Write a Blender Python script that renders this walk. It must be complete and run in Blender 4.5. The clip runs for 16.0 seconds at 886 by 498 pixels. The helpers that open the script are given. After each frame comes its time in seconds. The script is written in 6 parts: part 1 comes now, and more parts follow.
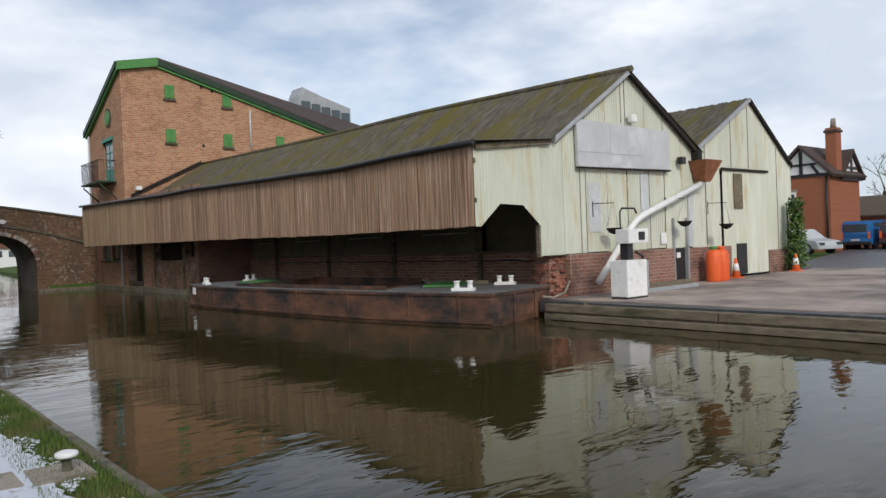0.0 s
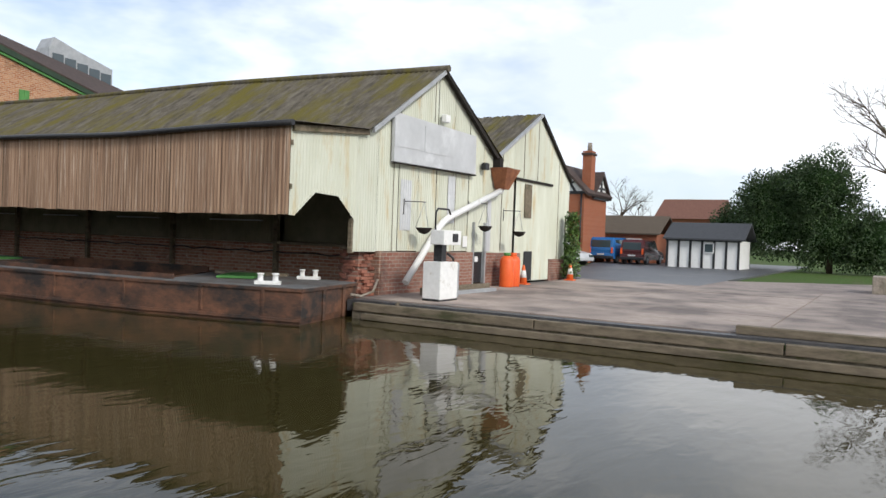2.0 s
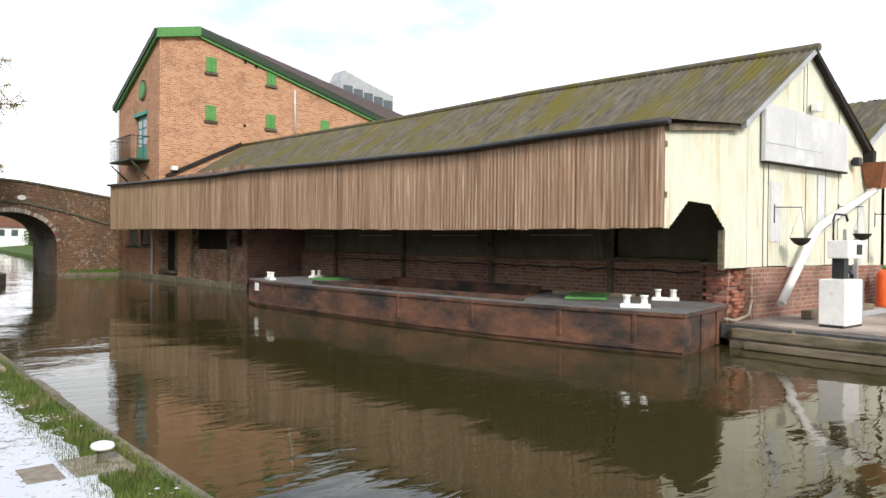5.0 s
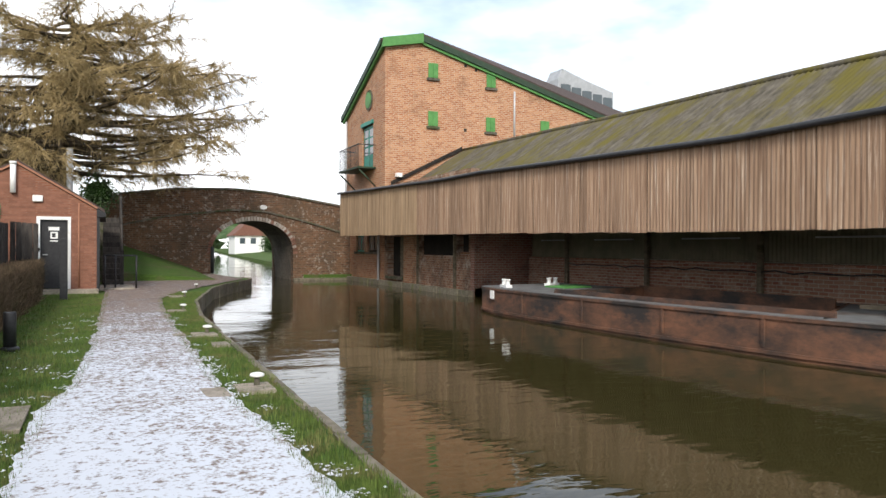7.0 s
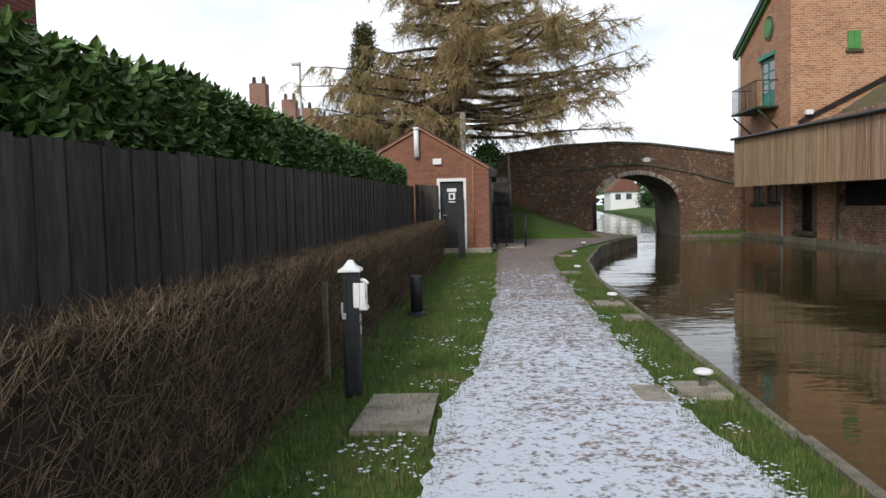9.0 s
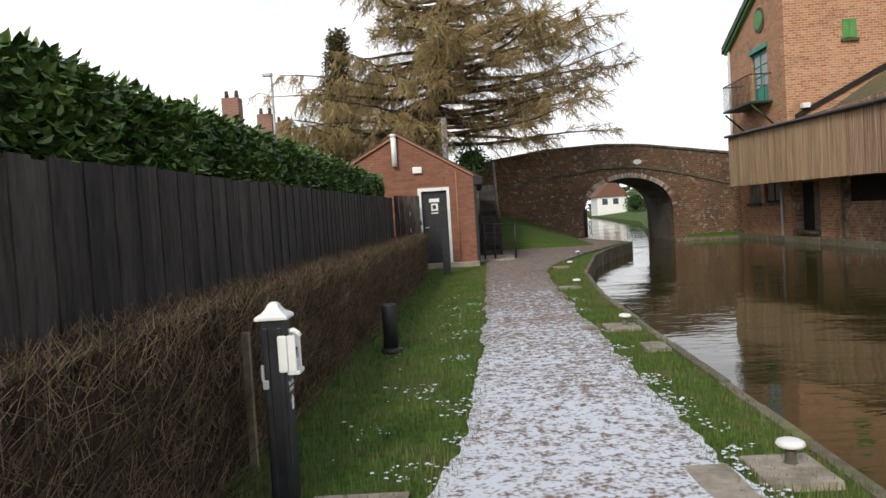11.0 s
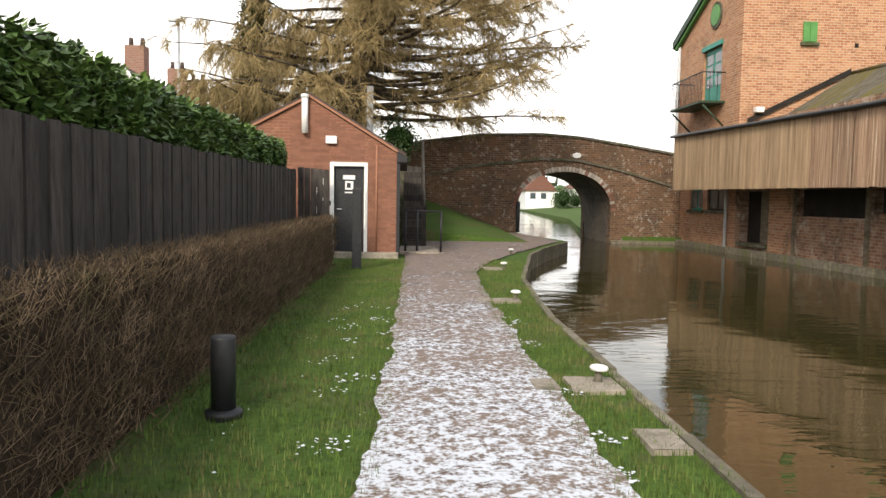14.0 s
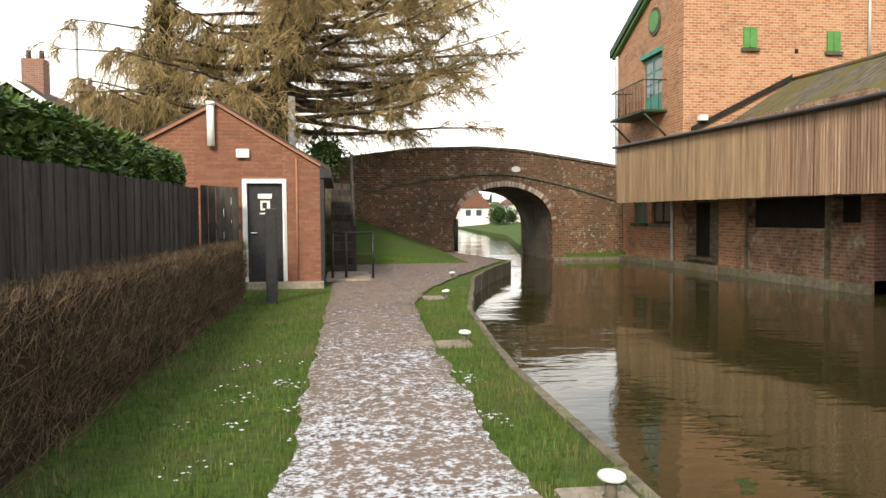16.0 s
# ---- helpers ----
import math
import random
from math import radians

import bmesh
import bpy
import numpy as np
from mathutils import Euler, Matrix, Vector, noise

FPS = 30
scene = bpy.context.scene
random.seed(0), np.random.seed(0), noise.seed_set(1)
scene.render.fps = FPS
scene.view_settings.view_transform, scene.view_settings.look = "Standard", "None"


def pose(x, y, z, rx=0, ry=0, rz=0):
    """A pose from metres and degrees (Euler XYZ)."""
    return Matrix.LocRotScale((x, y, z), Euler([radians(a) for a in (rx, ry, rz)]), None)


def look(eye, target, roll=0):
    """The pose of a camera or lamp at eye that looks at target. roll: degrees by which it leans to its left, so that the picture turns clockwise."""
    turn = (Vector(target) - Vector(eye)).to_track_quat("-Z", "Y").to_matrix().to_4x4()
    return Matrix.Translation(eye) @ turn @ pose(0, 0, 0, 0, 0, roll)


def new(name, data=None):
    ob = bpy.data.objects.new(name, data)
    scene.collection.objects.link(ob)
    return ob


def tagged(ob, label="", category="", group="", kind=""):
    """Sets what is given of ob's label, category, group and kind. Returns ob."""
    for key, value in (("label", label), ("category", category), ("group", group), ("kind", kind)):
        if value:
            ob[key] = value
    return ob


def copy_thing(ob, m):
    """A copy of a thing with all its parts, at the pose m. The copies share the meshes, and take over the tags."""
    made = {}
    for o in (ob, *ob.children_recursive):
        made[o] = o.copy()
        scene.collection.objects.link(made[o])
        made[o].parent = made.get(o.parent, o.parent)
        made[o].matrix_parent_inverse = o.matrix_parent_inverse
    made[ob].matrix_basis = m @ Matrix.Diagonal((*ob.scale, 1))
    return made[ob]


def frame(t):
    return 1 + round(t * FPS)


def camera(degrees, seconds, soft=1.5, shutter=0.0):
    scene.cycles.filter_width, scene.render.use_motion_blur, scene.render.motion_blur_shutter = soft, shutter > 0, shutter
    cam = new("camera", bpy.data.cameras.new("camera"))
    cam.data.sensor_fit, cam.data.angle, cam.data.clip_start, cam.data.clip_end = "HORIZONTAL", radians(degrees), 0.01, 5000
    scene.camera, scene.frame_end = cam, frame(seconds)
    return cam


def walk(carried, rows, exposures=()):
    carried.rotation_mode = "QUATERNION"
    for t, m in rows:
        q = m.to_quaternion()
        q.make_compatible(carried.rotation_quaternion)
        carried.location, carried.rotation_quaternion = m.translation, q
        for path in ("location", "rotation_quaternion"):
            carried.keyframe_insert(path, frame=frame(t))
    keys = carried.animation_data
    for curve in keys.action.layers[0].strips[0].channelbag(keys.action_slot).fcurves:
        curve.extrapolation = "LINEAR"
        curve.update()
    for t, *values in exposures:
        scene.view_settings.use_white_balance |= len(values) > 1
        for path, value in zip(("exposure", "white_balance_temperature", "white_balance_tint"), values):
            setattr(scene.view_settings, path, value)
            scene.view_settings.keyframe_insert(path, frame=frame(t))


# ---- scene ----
cam = camera(62.3, 16.0)
PATH = [
    (0, (0.748, 1.311, 1.356), (2.035, 2.842, 1.341), -2.2),
    (0.5, (0.723, 1.668, 1.384), (1.993, 3.213, 1.384), 0.5),
    (1, (0.733, 2.068, 1.387), (2.136, 3.493, 1.344), 0.7),
    (1.5, (0.71, 2.408, 1.387), (2.272, 3.655, 1.337), 2.1),
    (2, (0.7, 2.828, 1.374), (2.411, 3.863, 1.341), 2.1),
    (2.5, (0.696, 3.349, 1.375), (2.316, 4.521, 1.324), 0.3),
    (3, (0.605, 3.84, 1.378), (2.093, 5.175, 1.336), 1.0),
    (3.2, (0.629, 4.044, 1.394), (2.094, 5.405, 1.345), 2.0),
    (5.3, (0.515, 6.064, 1.378), (1.785, 7.609, 1.366), 0.9),
    (5.5, (0.51, 6.257, 1.372), (1.759, 7.819, 1.361), 1.4),
    (6, (0.527, 6.79, 1.385), (1.542, 8.513, 1.388), 0.6),
    (6.5, (0.538, 7.275, 1.382), (1.448, 9.056, 1.378), 3.6),
    (7, (0.563, 7.748, 1.364), (1.396, 9.566, 1.36), 0.3),
    (7.5, (0.52, 8.277, 1.371), (1.03, 10.21, 1.352), 0.2),
    (8, (0.501, 8.706, 1.375), (0.758, 10.69, 1.361), -2.6),
    (8.5, (0.392, 9.204, 1.352), (0.352, 11.203, 1.285), -0.9),
    (9, (0.399, 9.622, 1.355), (0.26, 11.614, 1.24), -1.4),
    (9.2, (0.38, 9.811, 1.355), (0.223, 11.801, 1.237), -0.9),
    (11.3, (0.425, 11.569, 1.352), (0.323, 13.566, 1.281), -3.7),
    (11.5, (0.445, 11.773, 1.387), (0.318, 13.768, 1.322), -1.8),
    (12, (0.425, 12.312, 1.399), (0.143, 14.29, 1.312), -2.4),
    (12.5, (0.541, 12.904, 1.373), (0.248, 14.882, 1.313), -3.1),
    (13, (0.554, 13.383, 1.362), (0.258, 15.358, 1.266), -1.2),
    (13.5, (0.592, 13.828, 1.36), (0.682, 15.823, 1.254), -2.3),
    (14, (0.53, 14.321, 1.352), (0.63, 16.314, 1.219), 1.0),
    (14.5, (0.552, 14.817, 1.341), (0.634, 16.811, 1.2), -3.2),
    (15, (0.575, 15.341, 1.363), (0.614, 17.338, 1.255), -2.4),
    (15.5, (0.633, 15.893, 1.347), (0.686, 17.889, 1.232), -1.4),
    (16, (0.713, 16.353, 1.36), (0.986, 18.332, 1.278), -0.4),
]
EXPOSURES = [(0, 0.0, 6250, 10), (0.5, 0.35, 6500, 10), (1.5, 0.42, 6300, 10), (2.2, 0.4, 6300, 10), (3.2, 0.5, 6500, 10), (5.5, 0.95, 6600, 10), (7, 0.85, 6500, 10), (8, 0.5, 6500, 10), (9, 0.32, 6300, 10), (11.5, 0.55, 6800, 10), (12.5, 0.86, 6950, 10), (13.2, 0.95, 6900, 10), (14.5, 1.06, 7200, 10), (16, 1.06, 7350, 10)]
walk(cam, [(t, look(eye, target, roll)) for t, eye, target, roll in PATH], EXPOSURES)

# ---------------------------------------------------------------- light
world = bpy.data.worlds.new("world")
scene.world = world
world.use_nodes = True
nt = world.node_tree
nt.nodes.clear()
wo = nt.nodes.new("ShaderNodeOutputWorld")
bg = nt.nodes.new("ShaderNodeBackground")
sky = nt.nodes.new("ShaderNodeTexSky")
sky.sky_type, sky.sun_disc = "NISHITA", False
sky.sun_elevation, sky.sun_rotation = radians(32), radians(204)
sky.air_density, sky.dust_density = 1.0, 0.6
tc = nt.nodes.new("ShaderNodeTexCoord")
mp = nt.nodes.new("ShaderNodeMapping")
mp.inputs["Scale"].default_value = (1.0, 1.0, 2.4)
mp.inputs["Location"].default_value = (0.35, 0.1, 0.0)
cn = nt.nodes.new("ShaderNodeTexNoise")
cn.inputs["Scale"].default_value, cn.inputs["Detail"].default_value = 1.7, 6
cn.inputs["Roughness"].default_value = 0.55
cr = nt.nodes.new("ShaderNodeValToRGB")
cr.color_ramp.elements[0].position, cr.color_ramp.elements[1].position = 0.24, 0.47
cm = nt.nodes.new("ShaderNodeMix")
cm.data_type = "RGBA"
nt.links.new(tc.outputs["Generated"], mp.inputs["Vector"])
nt.links.new(mp.outputs["Vector"], cn.inputs["Vector"])
sz = nt.nodes.new("ShaderNodeSeparateXYZ")
hi_ = nt.nodes.new("ShaderNodeMath")
hi_.operation = "MULTIPLY_ADD"
hi_.inputs[1].default_value = -0.20
nt.links.new(tc.outputs["Generated"], sz.inputs[0])
nt.links.new(sz.outputs["Z"], hi_.inputs[0])
nt.links.new(cn.outputs["Fac"], hi_.inputs[2])
nt.links.new(hi_.outputs[0], cr.inputs["Fac"])
nt.links.new(cr.outputs["Color"], cm.inputs["Factor"])
nt.links.new(sky.outputs["Color"], cm.inputs["A"])
cn2 = nt.nodes.new("ShaderNodeTexNoise")
cn2.inputs["Scale"].default_value, cn2.inputs["Detail"].default_value = 3.6, 7
nt.links.new(mp.outputs["Vector"], cn2.inputs["Vector"])
cr2 = nt.nodes.new("ShaderNodeValToRGB")
cr2.color_ramp.elements[0].position, cr2.color_ramp.elements[1].position = 0.36, 0.58
cr2.color_ramp.elements[0].color, cr2.color_ramp.elements[1].color = (0.68, 0.73, 0.80, 1), (1.0, 1.0, 1.0, 1)
cg = nt.nodes.new("ShaderNodeMix")
cg.data_type, cg.blend_type = "RGBA", "MULTIPLY"
cg.inputs["Factor"].default_value = 1.0
cg.inputs["B"].default_value = (10.1, 10.2, 10.4, 1)
nt.links.new(cn2.outputs["Fac"], cr2.inputs["Fac"])
nt.links.new(cr2.outputs["Color"], cg.inputs["A"])
nt.links.new(cg.outputs["Result"], cm.inputs["B"])
nt.links.new(cm.outputs["Result"], bg.inputs["Color"])
bg.inputs["Strength"].default_value = 0.10
nt.links.new(bg.outputs["Background"], wo.inputs["Surface"])

sun = new("sun", bpy.data.lights.new("sun", "SUN"))
sun.data.energy, sun.data.angle, sun.data.color = 1.8, radians(12), (1.0, 0.94, 0.84)
sun.matrix_world = look((-18.5, -41.6, 29), (0, 0, 0))


# ---------------------------------------------------------------- materials
def mat(name, c1, c2, scale=6.0, rough=0.85, bump=0.3, c3=None, scale3=0.6, cover3=0.5, stretch=(1, 1, 1), metal=0.0, spec=0.4,
        vary=0.0, island=0.0, space="Object", bdist=0.02):
    m = bpy.data.materials.new(name)
    m.use_nodes = True
    t = m.node_tree
    b = t.nodes["Principled BSDF"]
    b.inputs["Roughness"].default_value, b.inputs["Metallic"].default_value = rough, metal
    b.inputs["Specular IOR Level"].default_value = spec
    co = t.nodes.new("ShaderNodeTexCoord").outputs["Object"] if space == "Object" else t.nodes.new("ShaderNodeNewGeometry").outputs["Position"]
    ma = t.nodes.new("ShaderNodeMapping")
    ma.inputs["Scale"].default_value = stretch
    t.links.new(co, ma.inputs["Vector"])
    n = t.nodes.new("ShaderNodeTexNoise")
    n.inputs["Scale"].default_value, n.inputs["Detail"].default_value, n.inputs["Roughness"].default_value = scale, 8, 0.65
    t.links.new(ma.outputs["Vector"], n.inputs["Vector"])
    r = t.nodes.new("ShaderNodeValToRGB")
    r.color_ramp.elements[0].position, r.color_ramp.elements[1].position = 0.32, 0.68
    r.color_ramp.elements[0].color, r.color_ramp.elements[1].color = (*c1, 1), (*c2, 1)
    t.links.new(n.outputs["Fac"], r.inputs["Fac"])
    out = r.outputs["Color"]
    if c3:
        n3 = t.nodes.new("ShaderNodeTexNoise")
        n3.inputs["Scale"].default_value, n3.inputs["Detail"].default_value, n3.inputs["Roughness"].default_value = scale3, 9, 0.7
        t.links.new(ma.outputs["Vector"], n3.inputs["Vector"])
        r3 = t.nodes.new("ShaderNodeValToRGB")
        p = 0.72 - 0.44 * cover3
        r3.color_ramp.elements[0].position, r3.color_ramp.elements[1].position = p - 0.06, p + 0.1
        t.links.new(n3.outputs["Fac"], r3.inputs["Fac"])
        mx = t.nodes.new("ShaderNodeMix")
        mx.data_type = "RGBA"
        mx.inputs["B"].default_value = (*c3, 1)
        t.links.new(r3.outputs["Color"], mx.inputs["Factor"])
        t.links.new(out, mx.inputs["A"])
        out = mx.outputs["Result"]
    if vary or island:
        src = t.nodes.new("ShaderNodeObjectInfo").outputs["Random"] if vary else t.nodes.new("ShaderNodeNewGeometry").outputs["Random Per Island"]
        a = vary or island
        mr = t.nodes.new("ShaderNodeMapRange")
        mr.inputs["To Min"].default_value, mr.inputs["To Max"].default_value = 1 - a, 1 + a
        t.links.new(src, mr.inputs["Value"])
        hv = t.nodes.new("ShaderNodeHueSaturation")
        t.links.new(mr.outputs["Result"], hv.inputs["Value"])
        t.links.new(out, hv.inputs["Color"])
        out = hv.outputs["Color"]
    t.links.new(out, b.inputs["Base Color"])
    if bump:
        bp = t.nodes.new("ShaderNodeBump")
        bp.inputs["Strength"].default_value, bp.inputs["Distance"].default_value = bump, bdist
        t.links.new(n.outputs["Fac"], bp.inputs["Height"])
        t.links.new(bp.outputs["Normal"], b.inputs["Normal"])
    return m


def brick_mat(name, c1, c2, mortar, axis="x", bw=0.225, bh=0.075, stain=(0.05, 0.04, 0.035), cover=0.25, pale=None, joint=0.012, pale_scale=9.0, pale_cover=0.26, patch=None):
    """Brickwork in a wall whose courses run along axis."""
    m = bpy.data.materials.new(name)
    m.use_nodes = True
    t = m.node_tree
    b = t.nodes["Principled BSDF"]
    b.inputs["Roughness"].default_value, b.inputs["Specular IOR Level"].default_value = 0.9, 0.25
    pos = t.nodes.new("ShaderNodeNewGeometry").outputs["Position"]
    sx = t.nodes.new("ShaderNodeSeparateXYZ")
    t.links.new(pos, sx.inputs[0])
    cx = t.nodes.new("ShaderNodeCombineXYZ")
    wob = t.nodes.new("ShaderNodeTexNoise")
    wob.inputs["Scale"].default_value = 1.3
    t.links.new(pos, wob.inputs["Vector"])
    wm = t.nodes.new("ShaderNodeMath")
    wm.operation = "MULTIPLY_ADD"
    wm.inputs[1].default_value = 0.05
    t.links.new(wob.outputs["Fac"], wm.inputs[0])
    t.links.new(sx.outputs["Z"], wm.inputs[2])
    t.links.new(sx.outputs["X" if axis == "x" else "Y"], cx.inputs["X"])
    t.links.new(wm.outputs[0], cx.inputs["Y"])
    bt = t.nodes.new("ShaderNodeTexBrick")
    bt.inputs["Color1"].default_value, bt.inputs["Color2"].default_value, bt.inputs["Mortar"].default_value = (*c1, 1), (*c2, 1), (*mortar, 1)
    bt.inputs["Scale"].default_value, bt.inputs["Mortar Size"].default_value = 1.0, joint
    bt.inputs["Brick Width"].default_value, bt.inputs["Row Height"].default_value = bw, bh
    bt.inputs["Mortar Smooth"].default_value, bt.inputs["Bias"].default_value = 0.3, -0.1
    t.links.new(cx.outputs[0], bt.inputs["Vector"])
    out = bt.outputs["Color"]
    for col, sc, cov, amount in ((stain, 0.8, cover, 0.8), (patch or c2, 1.6 if patch else 5.0, 0.4, 0.55), (pale or mortar, pale_scale, pale_cover, 0.85)):
        n = t.nodes.new("ShaderNodeTexNoise")
        n.inputs["Scale"].default_value, n.inputs["Detail"].default_value, n.inputs["Roughness"].default_value = sc, 9, 0.7
        t.links.new(pos, n.inputs["Vector"])
        mr = t.nodes.new("ShaderNodeMapRange")
        p = 0.72 - 0.44 * cov
        mr.inputs["From Min"].default_value, mr.inputs["From Max"].default_value, mr.inputs["To Max"].default_value = p - 0.05, p + 0.12, amount
        t.links.new(n.outputs["Fac"], mr.inputs["Value"])
        mx = t.nodes.new("ShaderNodeMix")
        mx.data_type = "RGBA"
        mx.inputs["B"].default_value = (*col, 1)
        t.links.new(mr.outputs["Result"], mx.inputs["Factor"])
        t.links.new(out, mx.inputs["A"])
        out = mx.outputs["Result"]
    t.links.new(out, b.inputs["Base Color"])
    bp = t.nodes.new("ShaderNodeBump")
    bp.inputs["Strength"].default_value, bp.inputs["Distance"].default_value, bp.invert = 0.7, 0.012, True
    t.links.new(bt.outputs["Fac"], bp.inputs["Height"])
    t.links.new(bp.outputs["Normal"], b.inputs["Normal"])
    return m


def glass_mat(name, tint=(0.05, 0.07, 0.08)):
    m = bpy.data.materials.new(name)
    m.use_nodes = True
    b = m.node_tree.nodes["Principled BSDF"]
    b.inputs["Base Color"].default_value, b.inputs["Roughness"].default_value = (*tint, 1), 0.06
    b.inputs["Specular IOR Level"].default_value = 0.7
    return m


def water_mat():
    m = bpy.data.materials.new("canal_water")
    m.use_nodes = True
    t = m.node_tree
    b = t.nodes["Principled BSDF"]
    b.inputs["Base Color"].default_value, b.inputs["Roughness"].default_value = (0.040, 0.033, 0.012, 1), 0.015
    b.inputs["IOR"].default_value = 1.33
    pos = t.nodes.new("ShaderNodeNewGeometry").outputs["Position"]
    prev = None
    for sc, st, d, thr in (((0.55, 1.5, 1), 1.0, 0.013, 0.0), ((1.0, 2.6, 1), 2.6, 0.005, 0.0), ((0.16, 0.22, 1), 1.0, 0.09, 0.0)):
        ma = t.nodes.new("ShaderNodeMapping")
        ma.inputs["Scale"].default_value, ma.inputs["Rotation"].default_value = sc, (0, 0, radians(25))
        t.links.new(pos, ma.inputs["Vector"])
        n = t.nodes.new("ShaderNodeTexNoise")
        n.inputs["Scale"].default_value, n.inputs["Detail"].default_value = st, 2.5
        n.inputs["Distortion"].default_value = 0.5
        t.links.new(ma.outputs["Vector"], n.inputs["Vector"])
        bp = t.nodes.new("ShaderNodeBump")
        bp.inputs["Strength"].default_value, bp.inputs["Distance"].default_value = 0.55, d
        t.links.new(n.outputs["Fac"], bp.inputs["Height"])
        if prev:
            t.links.new(prev, bp.inputs["Normal"])
        prev = bp.outputs["Normal"]
    t.links.new(prev, b.inputs["Normal"])
    return m


def path_mat():
    """Reddish gravel under thin trodden snow, bare near the hut."""
    m = mat("snowy_gravel", (0.16, 0.115, 0.09), (0.26, 0.20, 0.165), 60, 0.9, 0.5, (0.11, 0.075, 0.06), 1.2, 0.45, space="World")
    t = m.node_tree
    b = t.nodes["Principled BSDF"]
    old = b.inputs["Base Color"].links[0].from_socket
    pos = t.nodes.new("ShaderNodeNewGeometry").outputs["Position"]
    sx = t.nodes.new("ShaderNodeSeparateXYZ")
    t.links.new(pos, sx.inputs[0])
    bare = t.nodes.new("ShaderNodeMapRange")
    bare.inputs["From Min"].default_value, bare.inputs["From Max"].default_value = 8.0, 28.0
    bare.inputs["To Min"].default_value, bare.inputs["To Max"].default_value = 0.10, -0.12
    t.links.new(sx.outputs["Y"], bare.inputs["Value"])
    acc = bare.outputs["Result"]
    for sc, w in ((1.2, 0.22), (11.0, 0.42), (36.0, 0.48)):
        n = t.nodes.new("ShaderNodeTexNoise")
        n.inputs["Scale"].default_value, n.inputs["Detail"].default_value = sc, 4
        t.links.new(pos, n.inputs["Vector"])
        a = t.nodes.new("ShaderNodeMath")
        a.operation = "MULTIPLY_ADD"
        a.inputs[1].default_value = w
        t.links.new(n.outputs["Fac"], a.inputs[0])
        t.links.new(acc, a.inputs[2])
        acc = a.outputs[0]
    cov = t.nodes.new("ShaderNodeMapRange")
    cov.inputs["From Min"].default_value, cov.inputs["From Max"].default_value = 0.49, 0.60
    t.links.new(acc, cov.inputs["Value"])
    mx = t.nodes.new("ShaderNodeMix")
    mx.data_type = "RGBA"
    mx.inputs["B"].default_value = (0.66, 0.69, 0.75, 1)
    t.links.new(cov.outputs["Result"], mx.inputs["Factor"])
    t.links.new(old, mx.inputs["A"])
    t.links.new(mx.outputs["Result"], b.inputs["Base Color"])
    return m


M_grass = mat("grass_ground", (0.035, 0.07, 0.015), (0.09, 0.15, 0.03), 14, 0.95, 0.6, (0.10, 0.095, 0.045), 0.9, 0.35, space="World", spec=0.15)
M_blade = mat("grass_blade", (0.055, 0.10, 0.019), (0.125, 0.175, 0.040), 3, 0.8, 0, (0.17, 0.15, 0.065), 1.6, 0.40, island=0.35, space="World", spec=0.2)
M_snow = mat("snow", (0.58, 0.61, 0.67), (0.66, 0.69, 0.74), 30, 0.7, 0.4, island=0.08)
M_path = path_mat()
M_water = water_mat()
M_stone = mat("kerb_stone", (0.075, 0.065, 0.052), (0.19, 0.165, 0.13), 9, 0.9, 0.5, (0.05, 0.06, 0.022), 2.0, 0.5, vary=0.2, space="World")
M_ledge = mat("mossy_ledge", (0.09, 0.078, 0.058), (0.22, 0.19, 0.14), 7, 0.9, 0.6, (0.11, 0.125, 0.03), 1.3, 0.30, vary=0.2, space="World")
M_slab = mat("mooring_slab", (0.25, 0.21, 0.17), (0.38, 0.33, 0.27), 14, 0.9, 0.4, (0.16, 0.14, 0.10), 3.0, 0.4, vary=0.12, space="World")
M_whitepaint = mat("white_paint", (0.74, 0.74, 0.72), (0.84, 0.84, 0.82), 9, 0.5, 0.1, (0.55, 0.52, 0.46), 6, 0.2)
M_black = mat("black_paint", (0.012, 0.012, 0.014), (0.03, 0.03, 0.032), 12, 0.45, 0.2)
M_fence = mat("dark_fence_board", (0.017, 0.0145, 0.0125), (0.062, 0.053, 0.046), 4, 0.9, 0.5, (0.062, 0.054, 0.048), 0.9, 0.36, stretch=(5, 5, 0.9), vary=0.38, space="World")
M_twig = mat("bare_twig", (0.062, 0.044, 0.029), (0.22, 0.155, 0.098), 4, 0.9, 0, (0.085, 0.075, 0.035), 2.2, 0.34, island=0.6, space="World", spec=0.15)
# Dark brown that paints the unlit depth behind the hedge twigs.
M_twigcore = mat("shaded_twig_core", (0.022, 0.016, 0.012), (0.07, 0.05, 0.037), 18, 1.0, 0.8, space="World", spec=0.05)
M_leaf = mat("laurel_leaf", (0.030, 0.075, 0.015), (0.125, 0.20, 0.045), 2.6, 0.42, 0, island=0.5, space="World", spec=0.5)
# Near-black green: shade deep among the leaves, put into the colour.
M_leafcore = mat("shaded_leaf_core", (0.008, 0.018, 0.006), (0.025, 0.05, 0.014), 12, 1.0, 0.5, space="World", spec=0.05)
M_board = mat("weathered_board", (0.165, 0.092, 0.056), (0.43, 0.285, 0.185), 4.5, 0.88, 0.35, (0.62, 0.50, 0.39), 5.0, 0.26, stretch=(3, 3, 0.10), vary=0.16, space="World")
M_newboard = mat("tan_board", (0.27, 0.175, 0.10), (0.46, 0.32, 0.195), 2.8, 0.88, 0.3, (0.26, 0.165, 0.095), 1.6, 0.3, stretch=(3, 3, 0.25), vary=0.18, space="World")
